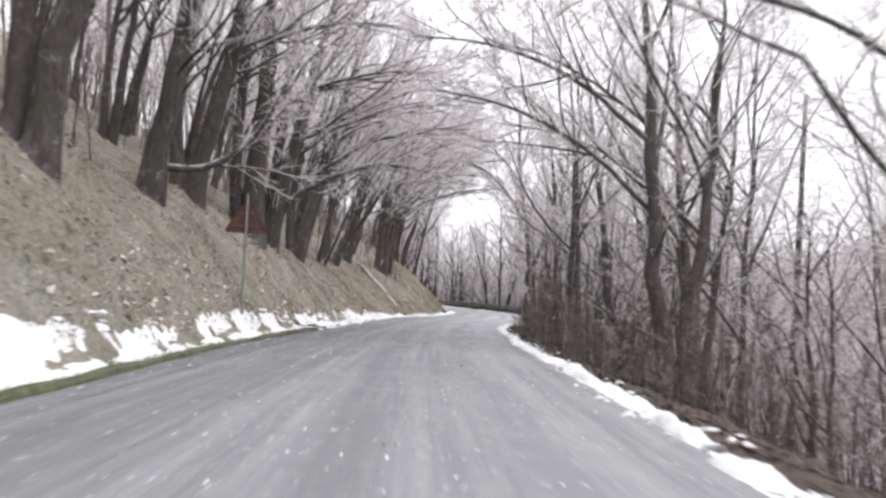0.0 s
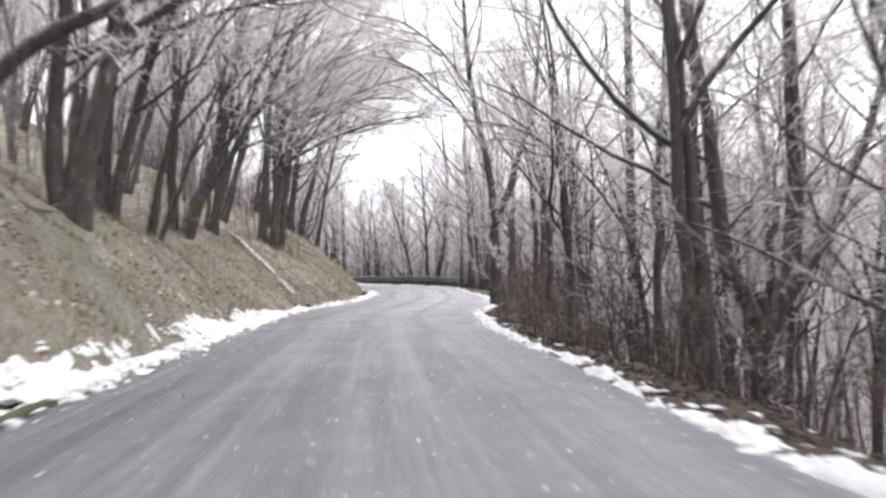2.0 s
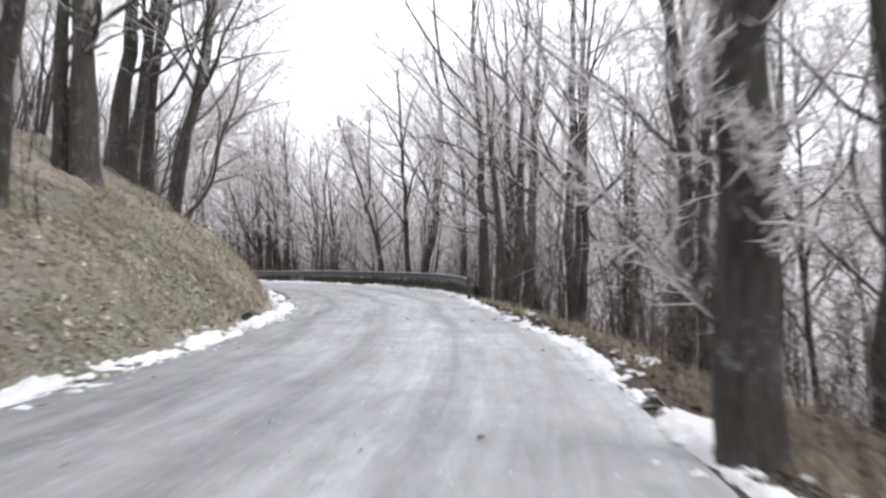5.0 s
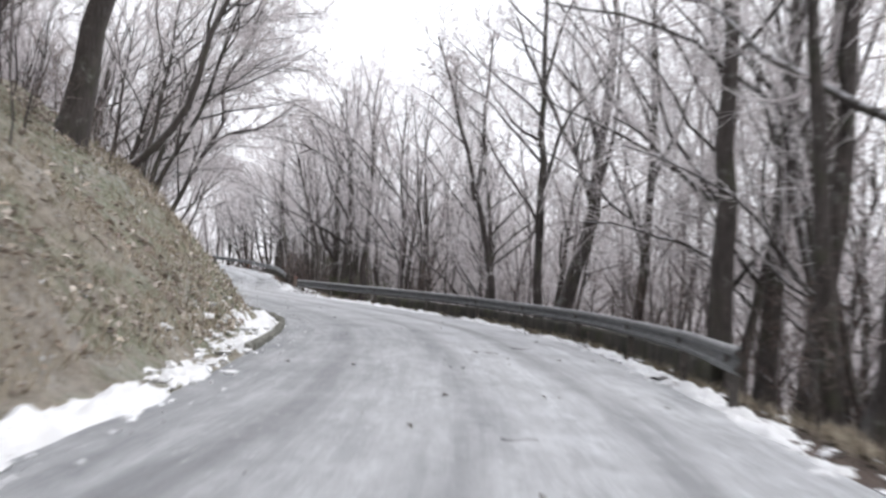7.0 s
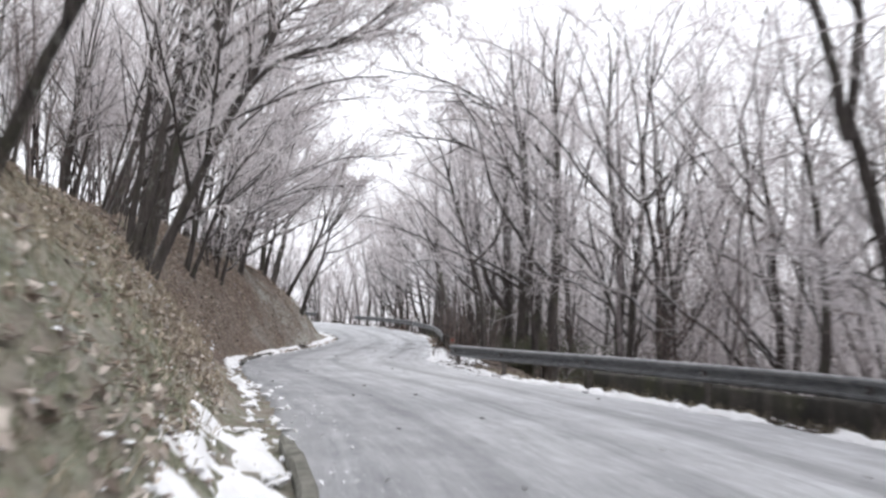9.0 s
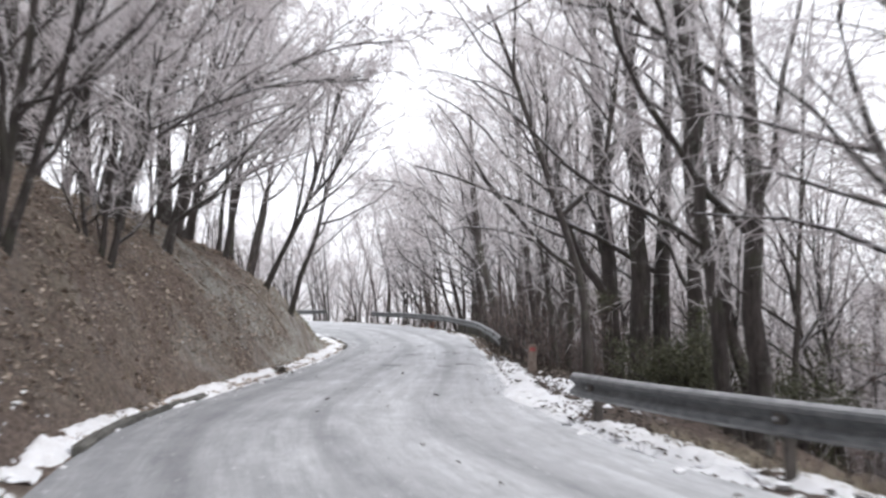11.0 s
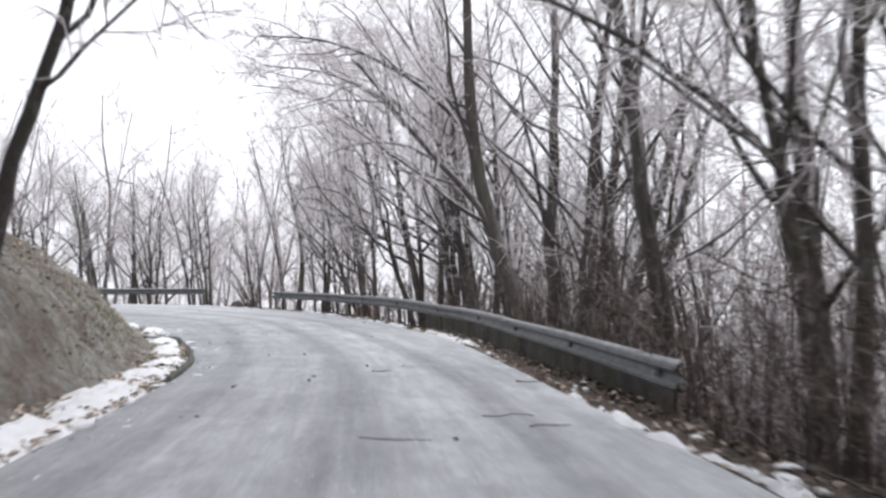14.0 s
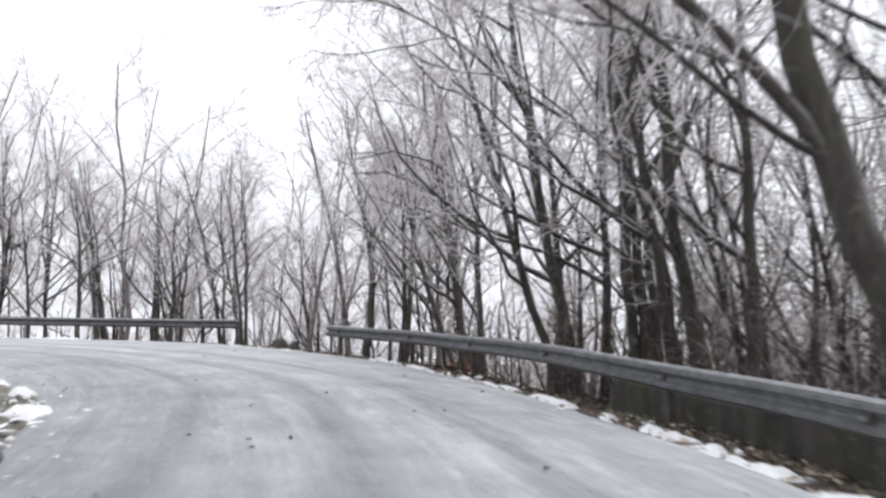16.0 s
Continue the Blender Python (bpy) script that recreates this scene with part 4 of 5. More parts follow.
key_tree(24, 17.80, 94.00, [stem(12, 0.15, -0.5, 0.2, 0.2), stem(12, 0.14, 0.9, 0.1, 0.1, ox=0.4)], "pair of dark stems in the wood")

# lower side, third stretch
key_tree(31, 11.15, 110.2, [stem(14, 0.28, -0.05, 0.2, 0.0), ([(-0.1, 0, 3.0), (-1.0, -0.2, 4.6), (-1.5, -0.3, 7), (-2.1, -0.3, 11)], 0.13, 0.04)], "thick dark trunk with a heavy limb over the verge")
key_tree(32, 11.75, 109.2, [stem(14, 0.32, -0.35, 0.1, -0.05)], "very thick dark trunk on the verge")
key_tree(33, 12.25, 109.6, [stem(13, 0.28, 0.3, 0.1, 0.05)], "thick dark trunk standing close to its neighbour")
key_tree(34, 10.30, 106.60, [([(0, 0, -0.3), (-0.1, 0, 2.0), (-0.5, 0, 3.7), (-1.2, -0.1, 6), (-2.2, -0.1, 9)], 0.11, 0.035), ([(-0.6, 0, 3.8), (0.3, 0, 4.8), (0.7, 0, 7), (1.0, 0, 9.5)], 0.08, 0.03)], "thin bowed tree beside the marker stone")
key_tree(35, 14.60, 107.20, [stem(13, 0.18, -1.6, 0.2, -0.6), stem(11, 0.1, 1.0, 0.2, 0.2, ox=0.2)], "dark trunk leaning over with a crooked bow")
key_tree(36, 13.10, 108.40, [stem(14, 0.23, 0.1, 0.1, 0.0)], "upright thick dark trunk rising behind the evergreen bush", limbs=9)
key_tree(136, 7.30, 127.20, [([(0, 0, -0.5), (-0.35, 0, 1.7), (-0.9, 0, 3.6), (-1.4, 0, 6), (-1.9, 0, 12)], 0.25, 0.06), ([(-0.8, 0, 3.4), (-1.7, 0, 4.8), (-3.0, -0.2, 6.2), (-4.4, -0.3, 7.8)], 0.1, 0.03), arm(-1.4, 6.0, -5.6, 0.6, 2.8, 0.08)],
         "dark leaning trunk with a long limb reaching over the road", limbs=10)
key_tree(37, 8.00, 128.20, [stem(14, 0.2, 0.05, 0, 0.0)], "straight dark trunk in the clump at the bend")
key_tree(38, 8.45, 127.20, [stem(12, 0.25, 0.9, 0, 0.15), stem(12, 0.20, 1.9, 0, 0.3, ox=0.25), stem(11, 0.20, 3.2, 0.1, 0.6, ox=0.45), stem(10.5, 0.17, 4.3, 0.2, 0.9, ox=0.65)],
         "fan of dark stems spreading from one stool at the bend", limbs=9)
key_tree(239, 9.12, 119.90, [stem(13, 0.18, -1.0, 0.1, -0.15)], "dark trunk leaning towards the road behind the barrier", start=0.42, spread=(14, 34))
key_tree(40, 10.90, 118.60, [stem(14, 0.24, -0.4, 0.1, 0.05)], "thick upright dark trunk behind the barrier")
key_tree(41, 6.40, 132.00, [stem(12, 0.15, -1.6, 0.2, -0.4), stem(12, 0.13, -0.4, 0.2, 0.1, ox=0.3), arm(-0.9, 6.5, -6.4, 0.5, 3.2, 0.07)], "leaning pair of dark stems behind the barrier")
key_tree(42, 4.60, 136.40, [stem(12, 0.16, -2.2, 0.1, -0.5), stem(11, 0.12, -3.4, 0.1, -0.6, ox=-0.2), stem(12, 0.12, -0.4, 0, 0.1, ox=0.2), arm(-1.3, 7.0, -5.6, 0.0, 3.0, 0.06)], "stool of dark stems leaning over the bend")
key_tree(43, 1.80, 143.00, [stem(11, 0.14, -2.0, 0, -0.4), stem(11, 0.12, -1.0, 0, -0.1, ox=0.2), stem(10, 0.1, -3.2, 0, -0.6, ox=-0.2)], "fan of slim stems behind the barrier")
key_tree(44, 9.90, 115.60, [stem(12, 0.13, 0.5, 0.2, 0.1), stem(11, 0.1, -1.1, 0, -0.1, ox=-0.1)], "slim forked tree at the barrier's start")

# upper side, first stretch
key_tree(51, 0.76, 46.10, [([(0, 0, -0.5), (0.8, 0, 1.7), (1.5, -0.1, 3.5), (2.2, -0.2, 6.5), (2.9, -0.3, 12)], 0.27, 0.05), ([(0.7, 0, 1.3), (2.0, -0.1, 3.3), (3.4, -0.3, 5.6), (4.8, -0.4, 9.0)], 0.17, 0.04),
                          stem(12, 0.22, 0.5, 0.2, 0.05, ox=-0.35, oy=0.5), ([(0.7, 0, 1.6), (1.3, 0, 3.2), (1.6, 0.1, 6.0), (1.8, 0.1, 11)], 0.16, 0.04)], "forked dark tree leaning off the top of the bank", limbs=10)
key_tree(52, -1.74, 26.50, [stem(13, 0.42, 0.3, -0.2, 0.0), stem(12, 0.26, -0.6, 0.2, -0.1, ox=-0.5), arm(0.1, 4.5, 6.5, 0.4, 2.4, 0.12)], "thick dark trunk at the top of the bank")
key_tree(53, -1.34, 28.10, [stem(13, 0.34, 2.6, -0.4, 0.3), stem(12, 0.24, 1.2, 0.2, 0.2, ox=-0.3, oy=0.4), ([(0.25, 0, 0.9), (1.0, -0.2, 2.0), (2.4, -0.4, 2.8), (4.0, -0.6, 3.4), (5.6, -0.7, 3.35)], 0.17, 0.05)], "leaning dark tree with a long limb arching over the road", limbs=10)
key_tree(54, -3.34, 17.40, [stem(12, 0.34, 1.6, 0, 0.2), ([(0.2, 0, 0.8), (1.4, 0.2, 0.9), (2.6, 0.4, 1.9), (3.6, 0.5, 4.0)], 0.12, 0.04)], "dark tree on the bank with a drooping curved limb")
key_tree(55, -3.14, 22.10, [stem(12, 0.30, 1.8, 0, 0.2), stem(11, 0.24, 0.2, 0.3, -0.1, ox=-0.4), arm(0.55, 4.0, 5.6, 0.8, 2.4, 0.11)], "dark twin trunks on the bank")
key_tree(56, -0.54, 33.40, [stem(12, 0.28, 2.6, -0.2, 0.3), stem(11, 0.22, 1.0, 0.3, 0.1, ox=-0.3), arm(0.83, 4.0, 6.8, 0.4, 2.6, 0.12), arm(1.05, 5.5, 7.6, 2.4, 2.6, 0.11)], "dark trunks leaning downhill on the bank")
key_tree(57, 3.86, 56.50, [stem(13, 0.24, 0.7, -0.1, 0.1), stem(12, 0.22, 1.9, -0.2, 0.2, ox=0.5), arm(0.28, 5.0, 7.5, 0.5, 2.8, 0.12), arm(0.3, 7.0, 8.0, -2.0, 3.2, 0.11), arm(0.4, 8.5, 6.8, 1.4, 3.0, 0.09)], "thick twin trunks at the top of the bank")
key_tree(58, 4.66, 57.70, [stem(12, 0.26, 1.9, -0.2, 0.3), arm(0.75, 4.6, 8.6, 0.5, 2.6, 0.12), arm(0.9, 6.2, 9.0, -1.8, 3.0, 0.11), arm(0.8, 5.2, 6.4, 2.6, 3.4, 0.09)], "dark leaning trunk at the top of the bank")
key_tree(59, -0.94, 38.90, [stem(12, 0.28, 1.2, 0, 0.2), stem(11, 0.20, 2.4, -0.2, 0.3, ox=0.3), arm(0.5, 4.5, 8.2, 0.5, 2.4, 0.13), arm(0.5, 6.5, 8.6, -1.5, 2.8, 0.12)], "dark stems leaning off the bank")
key_tree(60, -3.94, 11.40, [stem(11, 0.32, 1.6, 0, 0.3), stem(10, 0.26, 0.3, 0.3, 0, ox=-0.5), arm(0.5, 4.2, 6.0, 1.0, 2.6, 0.12)], "dark twin trunks high on the bank")

# upper side, second stretch
key_tree(61, 6.70, 75.00, [stem(12, 0.28, 2.6, -0.3, 0.3)], "thick dark trunk leaning out from the bank")
key_tree(62, 6.00, 72.60, [stem(13, 0.24, 1.4, -0.2, 0.2)], "dark trunk on top of the mossy bank")
key_tree(63, 5.30, 69.80, [stem(13, 0.34, 1.0, -0.2, 0.1), stem(12, 0.25, 2.2, -0.2, 0.2, ox=0.4), arm(0.36, 5.0, 6.0, 1.2, 2.6, 0.09), arm(0.5, 6.6, 7.2, -3.0, 2.6, 0.09), arm(0.7, 8.2, 6.6, -0.6, 3.0, 0.08)], "dark twin trunks on top of the mossy bank")
key_tree(64, 5.00, 66.20, [stem(13, 0.42, 0.4, -0.1, 0.0), stem(12, 0.28, -0.4, 0.3, 0.0, ox=-0.7, oy=0.5), arm(0.2, 4.6, 6.5, 0.8, 2.6, 0.12), arm(0.25, 6.8, 7.4, -1.4, 2.8, 0.1), arm(0.3, 8.6, 6.6, 2.0, 3.2, 0.09)], "very thick dark trunk on top of the bank")
key_tree(65, 6.60, 78.80, [([(0, 0, -0.2), (0.9, -0.2, 0.5), (1.7, -0.3, 1.6), (2.1, -0.3, 3.4), (2.9, -0.3, 5.6), (3.2, -0.3, 7.6)], 0.1, 0.03)], "slim tree curving out of the bank like a hook", start=0.45, limbs=10, sides=7)
key_tree(66, 6.50, 81.40, [([(0, 0, -0.2), (0.7, -0.1, 1.2), (1.5, -0.2, 2.9), (2.0, -0.2, 4.8), (2.9, -0.2, 7)], 0.075, 0.025)], "thin bowed tree leaning off the bank", limbs=10, sides=7)
key_tree(67, 5.60, 86.90, [([(0, 0, -0.3), (0.7, 0, 1.5), (1.3, 0.1, 3.0), (2.1, 0.1, 4.6)], 0.10, 0.055), ([(1.2, 0.1, 2.9), (2.1, 0, 3.9), (3.3, 0, 4.3), (4.4, 0, 5.2)], 0.055, 0.02),
                         ([(2.0, 0.1, 4.4), (2.0, 0.1, 5.6), (2.6, 0.1, 7), (3.2, 0, 9)], 0.07, 0.025)], "dark leaning tree with a crooked fork", limbs=10)
key_tree(68, 4.00, 89.60, [stem(10, 0.12, 1.2, -0.2, 0.2), stem(9, 0.12, 2.6, -0.2, 0.3, ox=0.2), arm(0.6, 4.4, 5.2, 1.0, 2.4, 0.06), arm(0.8, 6.0, 5.6, -0.6, 2.6, 0.06)], "dark forked tree on the bank")
key_tree(69, 2.20, 93.60, [stem(9, 0.12, 1.8, -0.2, 0.4), stem(9, 0.1, 0.6, 0, 0.1, ox=-0.3), arm(0.8, 3.4, 4.4, 0.8, 2.6, 0.06), arm(1.0, 5.0, 6.2, 1.6, 2.4, 0.06), arm(0.5, 6.2, 5.6, -0.6, 2.2, 0.05)], "slim dark stems leaning off the bank")

# upper side, third stretch
key_tree(71, 0.00, 113.40, [([(0, 0, -0.3), (0.9, -0.5, 1.2), (1.9, -1.1, 2.7), (2.6, -1.5, 4.6), (3.6, -2, 7)], 0.1, 0.03), ([(1.9, -1.1, 2.7), (3.0, -1.7, 3.6), (4.0, -2, 5.2)], 0.06, 0.02)],
         "slim dark tree leaning far out from the bank", limbs=9, sides=7)
key_tree(72, 0.15, 115.70, [([(0, 0, -0.3), (0.7, -0.4, 1.4), (1.4, -0.8, 3.0), (1.9, -1.0, 4.6), (3.0, -1.3, 6.8)], 0.1, 0.03)], "slim dark tree leaning over the bank's edge", limbs=10, sides=7)
key_tree(73, -1.50, 114.40, [stem(10, 0.13, 0.3, 0, 0.0)], "upright slim tree on the bank's crest")
key_tree(74, -0.60, 107.60, [stem(11, 0.2, 0.3, -0.2, -0.1), stem(9, 0.12, 1.6, -0.4, 0.2, ox=0.3), arm(0.1, 5.0, 5.6, -0.5, 2.0, 0.08)], "dark tree with many low branches on the crest", start=0.12, limbs=12)
key_tree(75, -2.20, 104.20, [stem(11, 0.16, 1.0, 0, 0.1), stem(10, 0.14, -0.3, 0, 0, ox=-0.4)], "bushy dark tree on the crest", start=0.12, limbs=11)
key_tree(76, -0.20, 110.60, [stem(8, 0.09, 1.6, -0.6, 0.2), stem(7, 0.08, 0.8, -0.3, 0.1, ox=-0.2)], "thin leaning stems on the crest", limbs=9, sides=7)
key_tree(77, 1.20, 101.60, [stem(5.5, 0.07, 1.6, -0.3, 0.2), stem(5.0, 0.06, 0.3, 0, 0.1, ox=-0.15), stem(4.5, 0.05, -1.0, 0.2, -0.1, ox=-0.25), arm(0.55, 2.2, 4.2, 1.5, 1.6, 0.05)], "low bushy tree branching from its foot on the bank", start=0.12, limbs=10, sides=6)
key_tree(78, 0.50, 105.20, [stem(6.5, 0.08, 2.4, -0.4, 0.3), stem(6.0, 0.07, 1.0, -0.2, 0.2, ox=0.15), stem(5.0, 0.05, -0.3, 0, 0, ox=-0.2), arm(1.0, 3.0, 4.6, 0.4, 1.8, 0.05)], "low bushy tree leaning over the brown bank", start=0.12, limbs=10, sides=6)
key_tree(79, 1.60, 97.80, [stem(7.0, 0.09, 1.2, -0.2, 0.2), stem(6.0, 0.07, 2.2, -0.3, 0.3, ox=0.2)], "small forked tree on the edge of the bank", start=0.15, limbs=11, sides=6)


def spruce(seed, x, y, h, r, label):
    """A tall straight conifer, bare below, with short level branches."""
    rng = np.random.default_rng(seed)
    t = np.array(stem(h, r, 0.25, 0.1, 0.0)[0])
    ln = resample3(t, 15)
    rr = np.linspace(r, r * 0.45, 15)
    lines, rad = sprout(rng, ln[None], rr[None], 95, 0.12, 0.99, (0.09, 0.17), (75, 100), -0.02, 0.012, 6, 0.10)
    l2, r2 = sprout(rng, lines, rad, 6, 0.15, 1.0, (0.2, 0.45), (25, 60), -0.03, 0.01, 4, 0.12)
    root = new("spruce")
    root.location = grounded(x, y)
    tagged(root, label, "tree", "bare trees of the roadside wood")
    mesh_object("trunk", *tubes(ln[None], rr[None], 10), BARK, root)
    crown = joined([tris(tubes(lines, np.clip(rad, 0.009, 0.022), 3)), tris(tubes(l2, np.clip(r2, 0.005, 0.008), 3)), twigs_on(rng, lines, rad, 9, (0.2, 0.5), (30, 70), 0.009, -0.03)])
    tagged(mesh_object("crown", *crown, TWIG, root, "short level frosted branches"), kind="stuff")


spruce(90, 15.2, 38.2, 17, 0.2, "tall straight conifer with short level branches below the road")
spruce(91, 14.46, 9.40, 16, 0.17, "straight conifer trunk with level dead branches")
spruce(92, 19.06, 25.90, 17, 0.19, "straight conifer trunk far down the slope")

# the wood: a few grown forms, copied over both slopes
FORMS = []
for q in range(12):
    rg = random.Random(200 + q)
    tall = rg.uniform(10.5, 15)
    n_st = (1, 2, 1, 3, 2, 1, 4, 2, 3, 1, 2, 3)[q]
    sts = [stem(tall * rg.uniform(0.82, 1), rg.uniform(0.10, 0.19) / (1 + 0.12 * n_st), rg.uniform(0.2, 1.8) + 0.6 * k, rg.uniform(-0.6, 0.6), rg.uniform(-0.2, 0.35), ox=0.22 * k, oy=rg.uniform(-0.15, 0.15)) for k in range(n_st)]
    kw = dict(limbs=(15, 9, 6, 5)[n_st - 1], boughs=6, twigs=10, start=0.30)
    FORMS.append(tree(300 + q, (0, 0, 0), sts, ("slender dark tree with frosted twigs in the wood", "bare dark stems with frosted twigs in the wood", "stool of thin dark stems in the wood")[min(n_st, 3) - 1], sides=7, **kw))

KEY_SPOTS = [tuple(o.location[:2]) for o in bpy.data.objects if o.name.startswith(("bare_tree", "spruce")) and o.parent is None and o not in FORMS]


def scatter_spots(seed, count, box, accept, apart):
    rg = np.random.default_rng(seed)
    x = rg.uniform(box[0], box[1], count * 14)
    y = rg.uniform(box[2], box[3], count * 14)
    z, dl, dr = terrain(x, y)
    got = []
    near = list(KEY_SPOTS)
    for a, b, c, l, r in zip(x, y, z, dl, dr):
        if accept(a, b, l, r, rg) and all((a - p) ** 2 + (b - q) ** 2 > apart**2 for p, q in near):
            got.append((a, b, c, l, r))
            near.append((a, b))
            if len(got) == count:
                break
    return got


def upper(a, b, l, r, rg):
    return 3.4 < l < 26 and not (72 < b < 98 and l < 9) and rg.random() < math.exp(-(l - 3) / 13)


def lower(a, b, l, r, rg):
    return 2.2 < r < 34 and l < 0 and not (96 < b < 113 and r < 8) and not (b < 12 and r < 6) and rg.random() < math.exp(-(r - 2) / 11)


def beyond(a, b, l, r, rg):
    return 1.6 < r < 22 and l < 0 and rg.random() < math.exp(-(r - 1.5) / 10)


spots = [(s, "u") for s in scatter_spots(5, 62, (-26, 14, -8, 100), upper, 1.7)]
spots += [(s, "u") for s in scatter_spots(6, 30, (-20, 3, 97, 119), lambda a, b, l, r, g: 3.2 < l < 15, 1.7)]
spots += [(s, "l") for s in scatter_spots(7, 90, (6, 46, -4, 112), lower, 1.6)]
spots += [(s, "l") for s in scatter_spots(9, 25, (4, 34, 110, 140), lower, 1.5)]
spots += [(s, "l") for s in scatter_spots(8, 58, (-46, 16, 134, 172), beyond, 1.5)]
spots += [(s, "l") for s in scatter_spots(12, 8, (20, 36, 54, 82), lambda a, b, l, r, g: 3.0 < r < 16, 1.6)]
used = set()
rg = random.Random(77)
for (a, b, c, l, r), side in spots:
    k = rg.randrange(12)
    if side == "u":
        turn = rg.uniform(-50, 40)
    else:
        turn = rg.uniform(0, 360) if b < 118 else rg.uniform(130, 230)
    big = rg.uniform(0.78, 1.12) * (0.8 if (side == "u" and b > 95) else 1.0)
    if side == "l" and b > 128:
        big *= 0.92
    m = pose(a, b, c - 0.15, rg.uniform(-4, 4), rg.uniform(0, 12) if side == "u" else rg.uniform(-4, 4), turn) @ Matrix.Diagonal((big, big, big, 1))
    if k not in used:
        used.add(k)
        FORMS[k].matrix_basis = m
    else:
        loc, rot, _ = m.decompose()
        o = copy_thing(FORMS[k], Matrix.LocRotScale(loc, rot, None))
        o.scale = (big, big, big)


# ---- far woods and undergrowth, too many to count ----
def far_wood(name, seed, count, box, accept, tall, label, twigs=12, r=(0.05, 0.14), thick=0.016, crown=None, limb=4, lean_by=0.10, limbs=9, low=0.25):
    rg = np.random.default_rng(seed)
    x, y = rg.uniform(box[0], box[1], count * 12), rg.uniform(box[2], box[3], count * 12)
    z, dl, dr = terrain(x, y)
    ok = accept(x, y, dl, dr)
    x, y, z = x[ok][:count], y[ok][:count], z[ok][:count]
    n = len(x)
    h = rg.uniform(tall[0], tall[1], n)
    q = np.linspace(0, 1, 6)
    lean = rg.normal(0, lean_by, (n, 2)) * h[:, None]
    lines = np.empty((n, 6, 3))
    lines[:, :, 0] = x[:, None] + lean[:, :1] * q**1.4 + rg.normal(0, 0.012, (n, 6)) * h[:, None]
    lines[:, :, 1] = y[:, None] + lean[:, 1:] * q**1.4 + rg.normal(0, 0.012, (n, 6)) * h[:, None]
    lines[:, :, 2] = z[:, None] - 0.3 + h[:, None] * q
    r0 = rg.uniform(r[0], r[1], n)
    rad = r0[:, None] * (1 - 0.75 * q)
    l1, r1 = sprout(rg, lines, rad, limbs, low, 0.98, (0.22, 0.44), (24, 62), 0.03, 0.012, limb, 0.16, 0.08)
    root = new(name)
    tagged(root, label, "woods", kind="stuff")
    a, b = l1[:, :-1].reshape(-1, 3), l1[:, 1:].reshape(-1, 3)
    thin = np.clip(r1[:, :-1].reshape(-1), thick * 0.8, None)
    # frosted-twig woods get the bark with haze in its colour
    tagged(mesh_object("stems", *tubes(lines, rad, 4), BARK if crown else HAZED_BARK, root), kind="stuff")
    tagged(mesh_object("limbs", *joined([slivers(rg, a, b + (b - a) * 0.15, thin), slivers(rg, b, a, thin * 0.8)]), BARK if crown else HAZED_BARK, root, smooth=False), kind="stuff")
    twig = twigs_on(rg, l1, r1, twigs, (0.22, 0.55), (20, 70), thick, -0.02, 1)
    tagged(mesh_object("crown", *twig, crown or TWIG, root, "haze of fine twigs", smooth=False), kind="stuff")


far_wood("far_woods", 41, 760, (12, 75, -12, 150), lambda x, y, l, r: (r > 8) & (r < 55) & (l < 0), (10, 17), "dense bare wood falling away down the valley side", 24, limb=3, limbs=10, low=0.32)
far_wood("far_woods", 42, 360, (-45, 4, -14, 100), lambda x, y, l, r: (l > 8) & (l < 40), (9, 14), "dense bare wood climbing the hillside above the road", 22, limb=3)
far_wood("far_woods", 43, 440, (-60, 30, 140, 190), lambda x, y, l, r: (r > 5) & (r < 45) & (l < 0), (9.5, 14), "pale frosted wood beyond the bend", 28, thick=0.018, limb=3, low=0.30)
far_wood("far_woods", 49, 150, (-12, 26, 76, 118), lambda x, y, l, r: ((r > 3) & (r < 16) & (l < 0) & ((y < 97) | (r > 9))) | ((l > 9) & (l < 16)), (9, 14), "slim frosted trees crowding both sides of the curve", 30, (0.04, 0.10), 0.013, limb=4, limbs=13, low=0.34)
far_wood("dark_wood", 51, 180, (7, 48, 112, 152), lambda x, y, l, r: (r > 5) & (r < 30) & (l < 0), (7, 14), "dark stems crowding the valley side below the bend", 12, (0.05, 0.13), 0.014, TWIG_BROWN, 3, limbs=8, low=0.2)
far_wood("thicket", 44, 480, (6, 40, -8, 146), lambda x, y, l, r: (r > 1.0) & (r < 9) & (l < 0) & ((y < 98) | (y > 112) | (r > 7)), (1.2, 5.0), "thin brown saplings crowding the lower slope", 8, (0.010, 0.032), 0.008, TWIG_BROWN, 2)
far_wood("thicket", 50, 300, (4, 20, 2, 52), lambda x, y, l, r: (r > 0.6) & (r < 3.2) & (l < 0), (0.5, 1.9), "low brown brushwood along the outer verge", 8, (0.006, 0.016), 0.006, TWIG_BROWN, 2)
far_wood("thicket", 46, 480, (4, 34, 66, 146), lambda x, y, l, r: (r > 1.3) & (r < 10) & (l < 0) & ((y < 98) | (y > 112) | (r > 8)), (0.8, 2.8), "thick brown undergrowth behind the crash barriers", 9, (0.012, 0.04), 0.009, TWIG_BROWN, 2)
far_wood("thicket", 48, 200, (16, 34, 46, 82), lambda x, y, l, r: (r > 2.2) & (r < 12), (1.0, 4.5), "brown saplings crowding the slope below the curve", 9, (0.012, 0.035), 0.009, TWIG_BROWN, 2)
